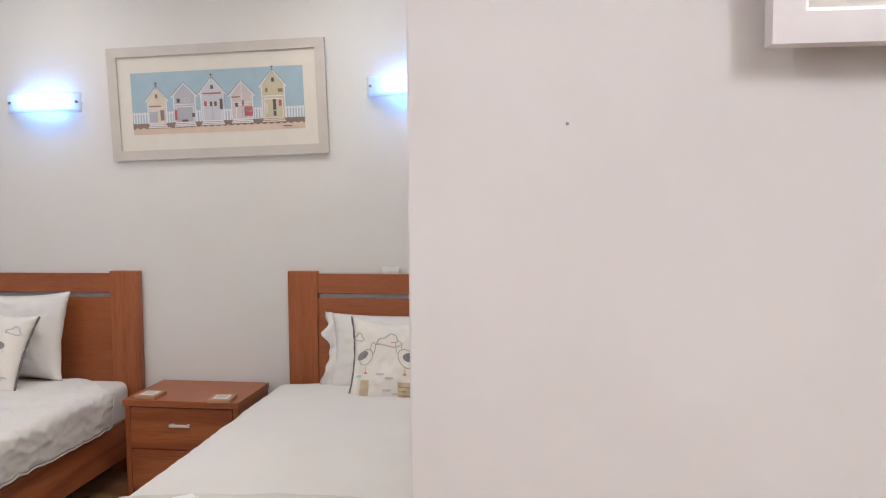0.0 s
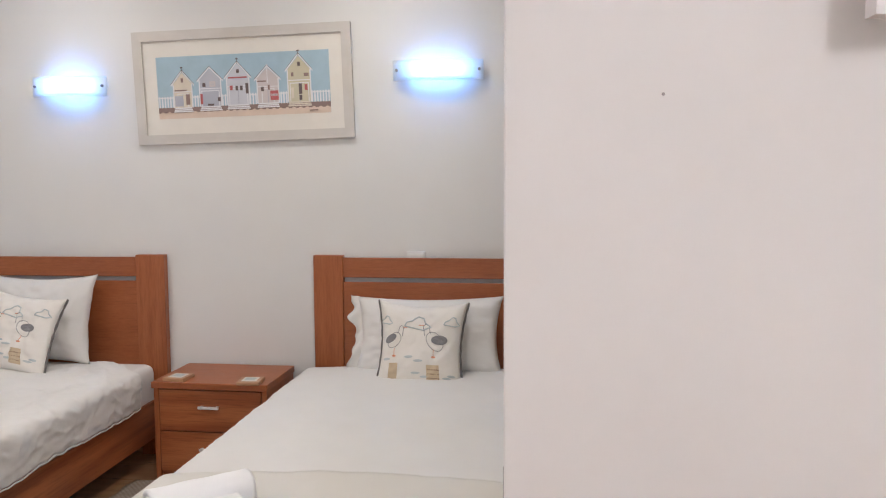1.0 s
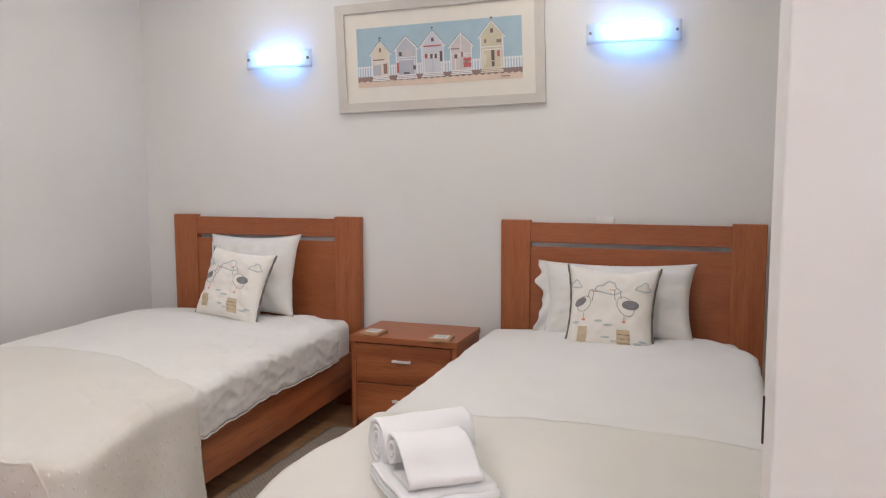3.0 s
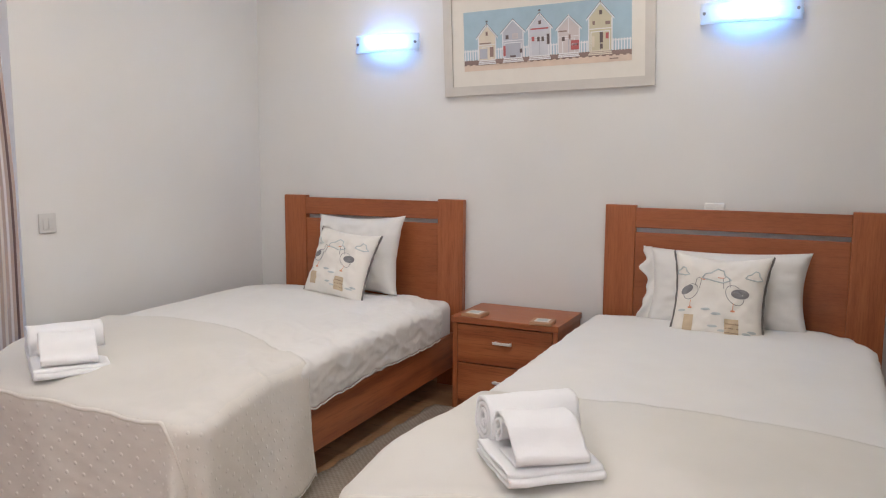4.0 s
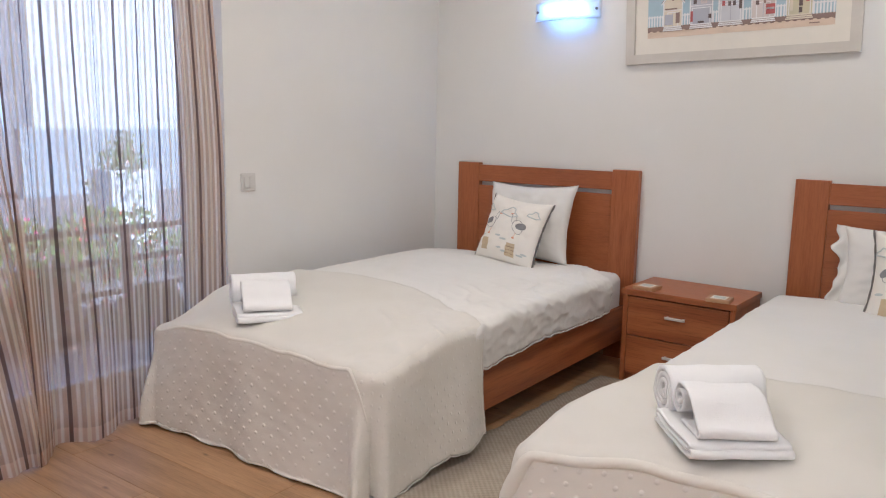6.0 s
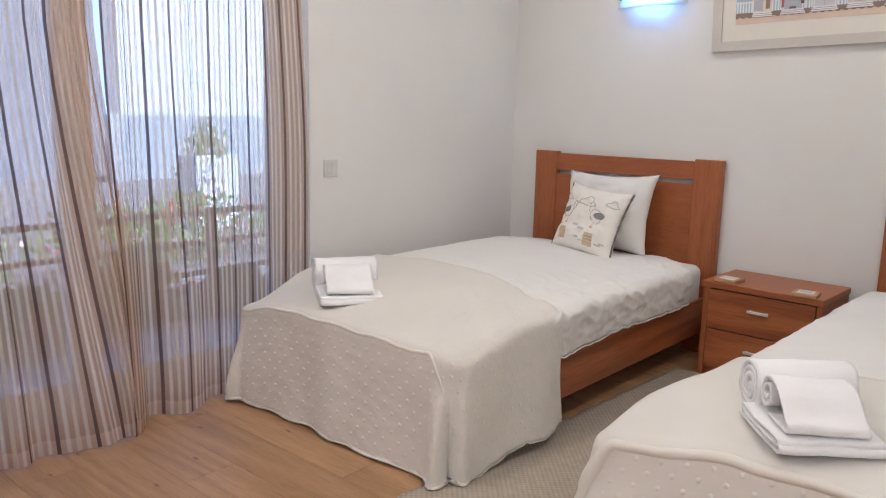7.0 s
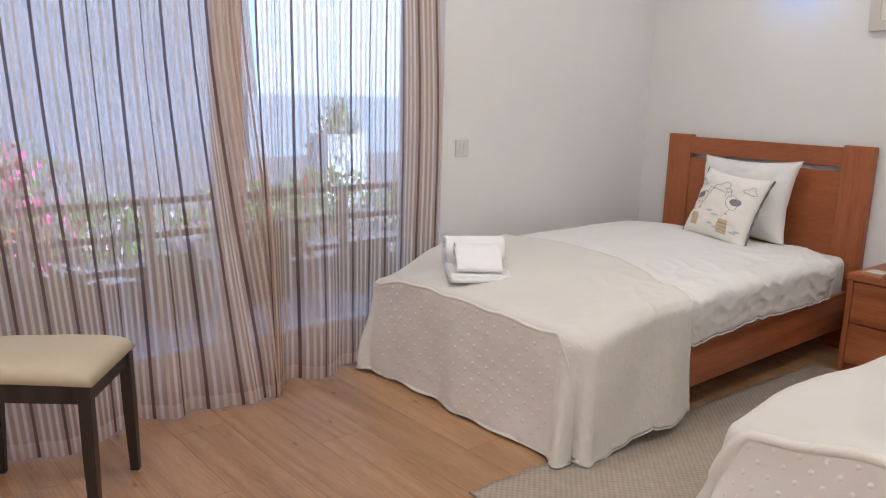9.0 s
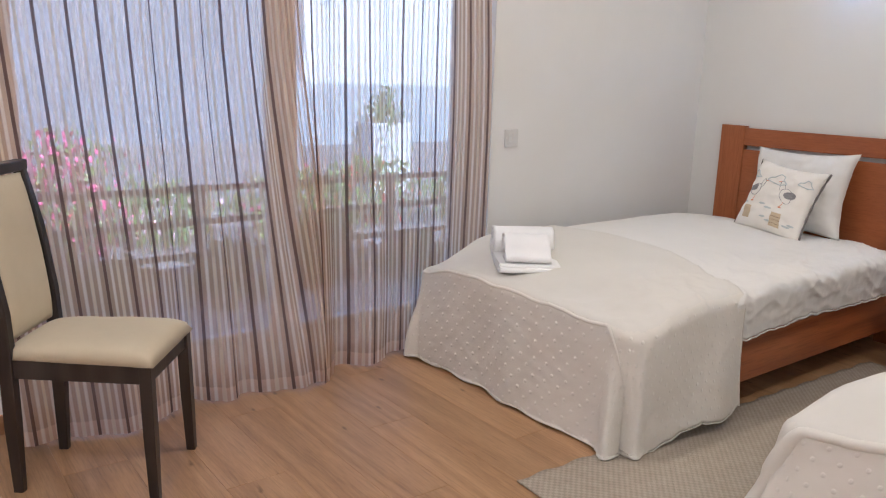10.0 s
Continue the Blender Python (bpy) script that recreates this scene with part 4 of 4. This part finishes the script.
def tongue(s):
    """A small towel rolled at the back whose tail runs down to the front and turns under itself."""
    roll = curl(0.045 * s, 0.050 * s, 0.010, 0.041 * s, 1.8, math.pi * 0.62, 1.02)
    tail = [(p * s, q * s) for p, q in ((0.015, 0.092), (-0.010, 0.089), (-0.034, 0.081), (-0.054, 0.068), (-0.070, 0.051), (-0.083, 0.037), (-0.095, 0.029))]
    loop = bend(-0.098 * s, 0.0165, 0.0105, 100, 265)
    return roll + tail + loop + line_to((-0.095 * s, 0.006), (0.03 * s, 0.005), 8)


def towel_set(m, s, label, aside):
    """m: on the bed, at the middle of the folded towel's front edge."""
    base = thicken(part("folded_towel", sheet_of(flat_fold(0.25 * s), 0.245 * s, 1.0, 0.008), TOWEL), 0.0062, 0)
    base.matrix_world = m @ pose(0.004, 0.135 * s, 0)
    tagged(base, "white terry bath towel folded flat on the " + label, "towel")
    big = thicken(part("rolled_towel", sheet_of(curl(0, 0.069 * s, 0.012, 0.067 * s, 3.4, -1.2, 1.0), 0.255 * s, 2.3, 0.006), TOWEL), 0.0125, 0)
    big.matrix_world = m @ pose(aside, 0.298 * s, 0.006, 0, 0, 2)
    tagged(big, "white terry towel rolled up behind a folded one", "towel")
    small = thicken(part("hand_towel", sheet_of(tongue(s), 0.182 * s, 5.7, 0.009), TOWEL), 0.0068, 0)
    small.matrix_world = m @ pose(0.002, 0.135 * s, 0.038, 0, 0, -2)
    tagged(small, "small white hand towel, half rolled, on a folded towel", "towel")


towel_set(pose(-2.575, -1.98, 0.482, 0, 0, 56), 1.0, "single bed", 0.010)
towel_set(pose(-0.800, -2.175, 0.502, 0, 0, 39), 0.97, "wider bed", 0.034)

# ---- nightstand ----
ns = thing("nightstand", pose(-1.565, -0.21, 0, 0, 0, -2), "cherry wood nightstand with two drawers between the beds", "nightstand")
NW, ND, NH = 0.55, 0.37, 0.467
part("top", box(-NW / 2, NW / 2, -ND / 2 - 0.012, ND / 2, NH - 0.030, NH, 0.003), CHERRY_PANEL, ns)
for s in (-1, 1):
    part("side_panel", box(*sorted((s * (NW / 2 - 0.006), s * (NW / 2 - 0.030))), -ND / 2, ND / 2, 0, NH - 0.030, 0.002), CHERRY[2], ns)
part("back_panel", box(-NW / 2 + 0.03, NW / 2 - 0.03, ND / 2 - 0.012, ND / 2, 0.03, NH - 0.031), CHERRY[0], ns)
part("plinth", box(-NW / 2 + 0.03, NW / 2 - 0.03, -ND / 2 + 0.02, -ND / 2 + 0.036, 0.0, 0.045), CHERRY[0], ns)
for z0, z1 in ((0.048, 0.236), (0.241, 0.431)):
    dr = part("drawer", box(-NW / 2 + 0.033, NW / 2 - 0.033, -ND / 2 - 0.002, ND / 2 - 0.03, z0, z1, 0.003), CHERRY[0], ns)
    hz = z1 - 0.075
    hb = box(-0.048, 0.048, -ND / 2 - 0.026, -ND / 2 - 0.014, hz - 0.006, hz + 0.006, 0.002)
    for hx in (-0.038, 0.038):
        box(hx - 0.005, hx + 0.005, -ND / 2 - 0.015, -ND / 2 - 0.001, hz - 0.005, hz + 0.005, bm=hb)
    part("handle", hb, STEEL, dr, "brushed steel bar handle")


def coaster(m):
    c = thing("coaster", m, "small framed wooden coaster with a printed inset", "coaster", "coasters on the nightstand")
    part("tray", box(-0.052, 0.052, -0.052, 0.052, 0, 0.016, 0.003), OAK_TRIM, c)
    part("card", box(-0.034, 0.034, -0.034, 0.034, 0.016, 0.0172), MAT, c)
    part("print_inset", box(-0.024, 0.024, -0.022, 0.022, 0.0172, 0.018), INK[2], c)
    return c


first = coaster(pose(-1.742, -0.335, NH, 0, 0, -6))
copy_thing(first, pose(-1.385, -0.375, NH, 0, 0, 4))


# ---- wall lights ----
def sconce(cx, cz, w):
    s = thing("wall_light", pose(cx, 0, cz), "curved frosted glass wall light glowing cool white", "wall light", "wall lights over the beds")
    part("back_plate", box(-w * 0.36, w * 0.36, -0.014, -0.001, -0.030, 0.030, 0.004), WHITE_PLASTIC, s)
    def bow(i, j):
        a = -1 + 2 * i / 28
        return (w / 2 * a, -0.035 - 0.050 * (1 - a * a), -0.047 + 0.094 * j / 6)
    thicken(part("glass_shade", grid(29, 7, bow), FROSTED, s, "frosted curved glass"), 0.005, 0)
    part("lit_bulb", cyl(0.011, 0.011, -w * 0.26, w * 0.26, seg=14, turn=Matrix.Rotation(radians(90), 3, 'Y')), TUBE, s).location = (0, -0.042, 0)
    for k in (-1, 1):
        x = k * (w / 2 - 0.018)
        bm = cyl(0.0045, 0.0045, 0.0, 0.048, seg=10, turn=Matrix.Rotation(radians(90), 3, 'X'))
        clip = part("clip", bm, STEEL, s)
        clip.location = (x, 0, 0)
        knob = part("screw", cyl(0.007, 0.007, 0.046, 0.054, seg=14, turn=Matrix.Rotation(radians(90), 3, 'X')), DARK_STEEL, s)
        knob.location = (x, 0, 0)


sconce(-2.39, 1.846, 0.385)
sconce(-0.562, 1.891, 0.425)

# ---- beach hut picture ----
PW, PH = 1.085, 0.545
pic = thing("picture", pose(-1.516, -0.006, 1.842, 91.5, 0, 0) @ pose(0, 0, 0, 0, 0, 1.5), "framed print of five beach huts, hung slightly crooked", "picture")


def frame_bars(w, h, bar, depth, mat, parent, z=0.0, bev=0.003):
    a, b, c, d = w / 2, h / 2, w / 2 - bar, h / 2 - bar
    for outline in ([(-a, b), (-c, d), (c, d), (a, b)], [(a, -b), (c, -d), (-c, -d), (-a, -b)], [(-a, -b), (-c, -d), (-c, d), (-a, b)], [(a, b), (c, d), (c, -d), (a, -b)]):
        part("frame_bar", prism(outline, depth, z=z), mat, parent)


frame_bars(PW, PH, 0.047, 0.024, TAUPE, pic)
part("backing", box(-PW / 2 + 0.04, PW / 2 - 0.04, -PH / 2 + 0.04, PH / 2 - 0.04, 0.002, 0.008), MAT, pic)
part("mat", box(-PW / 2 + 0.042, PW / 2 - 0.042, -PH / 2 + 0.042, PH / 2 - 0.042, 0.008, 0.012), MAT, pic, "cream mat board")
AW, AH = 0.862, 0.298
PRINT = {k: plain("print_" + k, c, 0.7, v=0.05) for k, c in dict(sky=(0.37, 0.49, 0.58), cream=(0.65, 0.59, 0.49), lilac=(0.46, 0.47, 0.53), pale=(0.56, 0.57, 0.62), blush=(0.57, 0.52, 0.52), straw=(0.55, 0.51, 0.37), white=(0.72, 0.72, 0.74), dark=(0.13, 0.10, 0.10), brown=(0.25, 0.18, 0.16), sand=(0.66, 0.54, 0.44), red=(0.42, 0.12, 0.12), glass=(0.22, 0.22, 0.28), shade=(0.41, 0.42, 0.49)).items()}
TONES = list(PRINT)
art = part("print", box(-AW / 2, AW / 2, -AH / 2, AH / 2, 0.012, 0.0128), PRINT["sky"], pic, "printed seaside scene under a blue sky")
Z0 = 0.0129


def flat(bm, x0, x1, y0, y1, key, z):
    return prism([(x0, y0), (x1, y0), (x1, y1), (x0, y1)], 0.0004, bm, Z0 + z * 0.0005, TONES.index(key))


L, B = -AW / 2, -AH / 2
beach = bmesh.new()
flat(beach, L, -L, B, B + 0.030, "sand", 0)
flat(beach, L, -L, B + 0.028, B + 0.054, "brown", 1)
for k in range(26):
    x = L + 0.02 + k * 0.033
    prism([(x + 0.006 * math.sin(q * 1.05) * 1.6, B + 0.029 + 0.004 * math.cos(q * 1.05)) for q in range(6)], 0.0004, beach, Z0 + 0.001, TONES.index("sand"))
part("beach", beach, list(PRINT.values()), art)
pick = bmesh.new()
for k in range(62):
    x = L + 0.004 + k * 0.0139
    flat(pick, x, x + 0.007, B + 0.052, B + 0.108, "white", 1)
flat(pick, L, -L, B + 0.098, B + 0.104, "white", 2)
part("picket_fence", pick, list(PRINT.values()), art)


def hut(cx, w, base, h, gable, wall, door, extras, over_roof):
    bm = bmesh.new()
    x0, x1, y0 = cx - w / 2, cx + w / 2, B + base
    yt = y0 + h
    flat(bm, x0, x1, y0, yt, wall, 3)
    prism([(x0 - 0.002, yt), (x1 + 0.002, yt), (cx, yt + gable)], 0.0004, bm, Z0 + 3 * 0.0005, TONES.index(wall))
    for s in (-1, 1):
        o = cx + s * (w / 2 + 0.012)
        prism([(o, yt - 0.010), (cx, yt + gable + 0.004), (cx, yt + gable + 0.012), (o, yt - 0.001)][::s], 0.0004, bm, Z0 + 5 * 0.0005, TONES.index("white"))
        prism([(o, yt - 0.001), (cx, yt + gable + 0.012), (cx, yt + gable + 0.015), (o, yt + 0.002)][::s], 0.0004, bm, Z0 + 5 * 0.0005, TONES.index("dark"))
        flat(bm, cx + s * w / 2 - 0.003, cx + s * w / 2 + 0.003, y0, yt, "white", 4)
    flat(bm, x0, x1, y0 + h * 0.66, y0 + h * 0.69, "white", 4)
    dw = w * 0.30 if door != "double" else w * 0.42
    flat(bm, cx - dw, cx + dw, y0, y0 + h * 0.60, "white", 4)
    flat(bm, cx - dw + 0.004, cx + dw - 0.004, y0, y0 + h * 0.57, "shade" if wall == "lilac" else wall, 5)
    flat(bm, cx - 0.0015, cx + 0.0015, y0, y0 + h * 0.57, "shade", 6)
    for k in range(3):
        flat(bm, x0 + 0.004 - k * 0.003, x1 - 0.004 + k * 0.003, y0 - 0.008 * (k + 1) + 0.002, y0 - 0.008 * k, "white" if wall != "straw" else "cream", 7)
        flat(bm, x0 + 0.004 - k * 0.003, x1 - 0.004 + k * 0.003, y0 - 0.008 * (k + 1), y0 - 0.008 * (k + 1) + 0.002, "brown", 7)
    for ex, ey, ew, eh, key in extras:
        flat(bm, cx + ex * w - ew / 2, cx + ex * w + ew / 2, y0 + ey * h - eh / 2, y0 + ey * h + eh / 2, key, 8)
    if over_roof:
        flat(bm, cx - 0.001, cx + 0.001, yt + gable, yt + gable + 0.022, "dark", 6)
        prism([(cx - 0.008, yt + gable + 0.021), (cx + 0.008, yt + gable + 0.021), (cx + 0.004, yt + gable + 0.028), (cx - 0.003, yt + gable + 0.027)], 0.0004, bm, Z0 + 6 * 0.0005, TONES.index("dark"))
    part("beach_hut", bm, list(PRINT.values()), art)


hut(L + 0.128, 0.094, 0.052, 0.112, 0.056, "cream", "single", [(-0.1, 0.74, 0.062, 0.006, "brown"), (-0.22, 0.28, 0.040, 0.05, "shade"), (0.27, 0.34, 0.02, 0.05, "brown"), (0, 1.17, 0.012, 0.02, "brown")], True)
hut(L + 0.268, 0.108, 0.054, 0.125, 0.052, "lilac", "double", [(-0.28, 0.82, 0.016, 0.020, "dark"), (0.12, 0.84, 0.030, 0.026, "blush"), (0.12, 0.84, 0.017, 0.014, "lilac"), (-0.42, 0.28, 0.012, 0.05, "red"), (0.4, 0.25, 0.014, 0.02, "dark"), (0, 0.05, 0.03, 0.01, "dark")], False)
hut(L + 0.408, 0.112, 0.056, 0.130, 0.064, "pale", "double", [(0, 0.99, 0.092, 0.007, "red"), (-0.30, 0.62, 0.014, 0.022, "red"), (-0.05, 0.60, 0.013, 0.022, "dark"), (0.15, 0.60, 0.013, 0.022, "dark"), (0.40, 0.58, 0.014, 0.05, "dark"), (0.02, 1.22, 0.014, 0.018, "dark")], True)
hut(L + 0.556, 0.106, 0.058, 0.115, 0.052, "blush", "single", [(-0.28, 0.90, 0.045, 0.006, "brown"), (-0.25, 0.58, 0.015, 0.020, "dark"), (0.05, 0.64, 0.010, 0.024, "brown"), (0.30, 0.30, 0.040, 0.045, "red"), (0.30, 0.32, 0.034, 0.010, "white"), (0, 1.2, 0.003, 0.09, "white")], False)
hut(L + 0.712, 0.112, 0.058, 0.150, 0.066, "straw", "double", [(-0.28, 0.86, 0.012, 0.018, "brown"), (0.33, 0.84, 0.024, 0.016, "brown"), (0.02, 1.18, 0.014, 0.020, "dark"), (-0.30, 0.28, 0.012, 0.05, "cream"), (0.05, 0.40, 0.016, 0.05, "dark"), (0.30, 0.44, 0.014, 0.028, "red"), (0.05, 0.12, 0.014, 0.024, "dark")], True)
sig = bmesh.new()
flat(sig, -L - 0.105, -L - 0.062, B + 0.012, B + 0.017, "brown", 9)
part("signature_bar", sig, list(PRINT.values()), art)

# ---- picture on the partition ----
pic2 = thing("picture", pose(0.550, -2.703, 1.790, 90, 0, 0), "white framed picture with pale mat on the partition", "picture")
frame_bars(0.62, 0.48, 0.036, 0.030, WHITE_FRAME, pic2)
frame_bars(0.62 - 0.07, 0.48 - 0.07, 0.006, 0.024, STEEL, pic2, 0.0, 0.002)
part("mat", box(-0.27, 0.27, -0.20, 0.20, 0.002, 0.010), MAT, pic2)
part("print", box(-0.15, 0.15, -0.09, 0.09, 0.010, 0.011), PRINT["pale"], pic2)


# ---- switches ----
def switch(m, label):
    s = thing("light_switch", m, label, "light switch")
    part("plate", box(-0.0425, 0.0425, -0.0425, 0.0425, 0, 0.009, 0.003, 3), GREY_PLASTIC, s)
    for kx in (-0.0135, 0.0135):
        part("rocker", box(kx - 0.0128, kx + 0.0128, -0.026, 0.026, 0.009, 0.0125, 0.002), GREY_PLASTIC, s)
    return s


switch(pose(WX, -1.485, 0.950, 90, 0, 90), "pale plastic light switch on the white wall")
sock = thing("wall_socket", pose(-0.676, 0, 0.998, 90, 0, 0), "white plastic switch box above the wide headboard", "wall socket")
part("plate", box(-0.045, 0.045, -0.036, 0.036, 0, 0.018, 0.004, 3), WHITE_PLASTIC, sock)
for sx in (-0.022, 0.022):
    part("rocker", box(sx - 0.017, sx + 0.017, -0.026, 0.024, 0.018, 0.022, 0.002), WHITE_PLASTIC, sock)

# ---- rug ----
def rug_sheet(i, j):
    x, y = -0.42 + 0.84 * i / 40, -1.05 + 2.10 * j / 100
    edge = 0.006 * math.sin(j * 0.9) * (1 if i in (0, 40) else 0)
    return (x + edge, y, 0.007 + 0.0025 * noise.noise((x * 5, y * 5, 3)))


rug = thicken(part("rug", grid(41, 101, rug_sheet), RUG), 0.006)
rug.matrix_world = pose(-1.565, -1.47, 0.002, 0, 0, -2.6)
tagged(rug, "flat woven beige rug on the oak floor", "rug")


# ---- chair ----
def chair(m):
    c = thing("dining_chair", m, "dark wenge dining chair with cream suede seat and back", "chair")
    fw, rw, dp, dr, hs = 0.154, 0.140, 0.183, 0.218, 0.422

    def bar(points, w, d, name, parent=c):
        bm = bmesh.new()
        rings = []
        for p in points:
            x, y, z, k = p
            rings.append([bm.verts.new((x + a * w / 2 * k, y + b * d / 2 * k, z)) for a, b in ((-1, -1), (1, -1), (1, 1), (-1, 1))])
        for a, b in zip(rings, rings[1:]):
            for q in range(4):
                bm.faces.new((a[q], a[(q + 1) % 4], b[(q + 1) % 4], b[q]))
        bm.faces.new(rings[0][::-1])
        bm.faces.new(rings[-1])
        edges = [e for e in bm.edges if abs(e.verts[0].co.z - e.verts[1].co.z) > 0.02]
        bmesh.ops.bevel(bm, geom=edges, offset=0.004, segments=2, profile=0.5, affect='EDGES')
        return part(name, bm, WENGE, parent)

    for s in (-1, 1):
        bar([(s * (fw + 0.008), dp + 0.010, 0, 0.78), (s * (fw + 0.004), dp + 0.005, 0.20, 0.92), (s * fw, dp, hs - 0.008, 1.0)], 0.036, 0.036, "leg")
        bar([(s * (rw - 0.004), -dr, 0, 0.75), (s * rw, -dr, 0.22, 0.95), (s * rw, -dr, hs, 1.0), (s * rw, -dr - 0.006, 0.55, 1.0), (s * (rw + 0.004), -dr - 0.034, 0.75, 0.92), (s * (rw + 0.006), -dr - 0.075, 0.925, 0.82)], 0.032, 0.040, "back_post")
    for s in (-1, 1):
        part("side_apron", prism([(s * (fw - 0.010), dp - 0.018), (s * (fw + 0.010), dp - 0.018), (s * (rw + 0.010), -dr + 0.018), (s * (rw - 0.010), -dr + 0.018)][::s], 0.055, z=hs - 0.062), WENGE, c)
    part("front_apron", box(-fw + 0.018, fw - 0.018, dp - 0.010, dp + 0.010, hs - 0.062, hs - 0.007), WENGE, c)
    part("rear_apron", box(-rw + 0.016, rw - 0.016, -dr - 0.010, -dr + 0.010, hs - 0.062, hs - 0.007), WENGE, c)
    part("top_rail", box(-rw - 0.026, rw + 0.026, -dr - 0.098, -dr - 0.058, 0.918, 0.950, 0.005), WENGE, c)

    def seat(i, j):
        u, v = -1 + 2 * i / 24, -1 + 2 * j / 24
        w = rw + 0.012 + (fw + 0.03 - rw - 0.012) * (v + 1) / 2
        e = max(0.0, (1 - u ** 6) * (1 - v ** 6))
        return (u * w * (1 - 0.03 * (1 - e)), v * (dp + 0.0395) - 0.0115, hs - 0.006 + 0.048 * e ** 0.4 + 0.008 * (1 - u * u) * (1 - v * v) + 0.0015 * noise.noise((u * 3, v * 3, 1)))
    cushion = grid(25, 25, seat)
    ring = [e for e in cushion.edges if e.is_boundary]
    bmesh.ops.contextual_create(cushion, geom=ring)
    bmesh.ops.recalc_face_normals(cushion, faces=cushion.faces)
    part("seat", cushion, SUEDE, c, "cream suede seat pad")

    def back(i, j):
        v = j / 20
        z = 0.458 + 0.455 * v
        bend = -dr - 0.004 - 0.062 * (v ** 1.55)
        u = -1 + 2 * (i % 20) / 19
        front = 1 if i < 20 else -1
        u = u * front
        e = max(0.0, (1 - abs(u) ** 6) * (1 - abs(2 * v - 1) ** 10))
        return (u * (rw - 0.014), bend + front * (0.004 + 0.016 * e ** 0.5), z)
    pad = grid(40, 21, back, closed_u=True)
    bmesh.ops.holes_fill(pad, edges=[e for e in pad.edges if e.is_boundary], sides=0)
    bmesh.ops.recalc_face_normals(pad, faces=pad.faces)
    part("backrest", pad, SUEDE, c, "tall cream suede back pad")
    return c


chair(pose(-2.794, -3.512, 0, 0, 0, -37))

# ---- floor boards ----
floor = thing("floor", pose(0, 0, -0.012), "oak laminate floor boards running towards the window", "floor", kind="structure")
PL, PWD = 1.29, 0.192
board = mesh_of(box(-PL / 2 + 0.0006, PL / 2 - 0.0006, -PWD / 2 + 0.0003, PWD / 2 - 0.0003, 0, 0.012, 0.0008, 1), "plank", OAK)
row, y = 0, 0.0
while y > -5.3:
    x = -3.56 + (row * 0.47) % PL - PL / 2
    while x - PL / 2 < 2.1:
        lo, hi = max(-PL / 2, -3.56 - x), min(PL / 2, 2.2 - x)
        if hi - lo < 0.02:
            x += PL
            continue
        whole = hi - lo > PL - 0.001
        p = new("plank", board if whole else mesh_of(box(lo + 0.0006, hi - 0.0006, -PWD / 2 + 0.0003, PWD / 2 - 0.0003, 0, 0.012, 0.0008, 1), "plank", OAK))
        p.parent = floor
        p.location = (x, y - PWD / 2, 0)
        x += PL
    y -= PWD
    row += 1
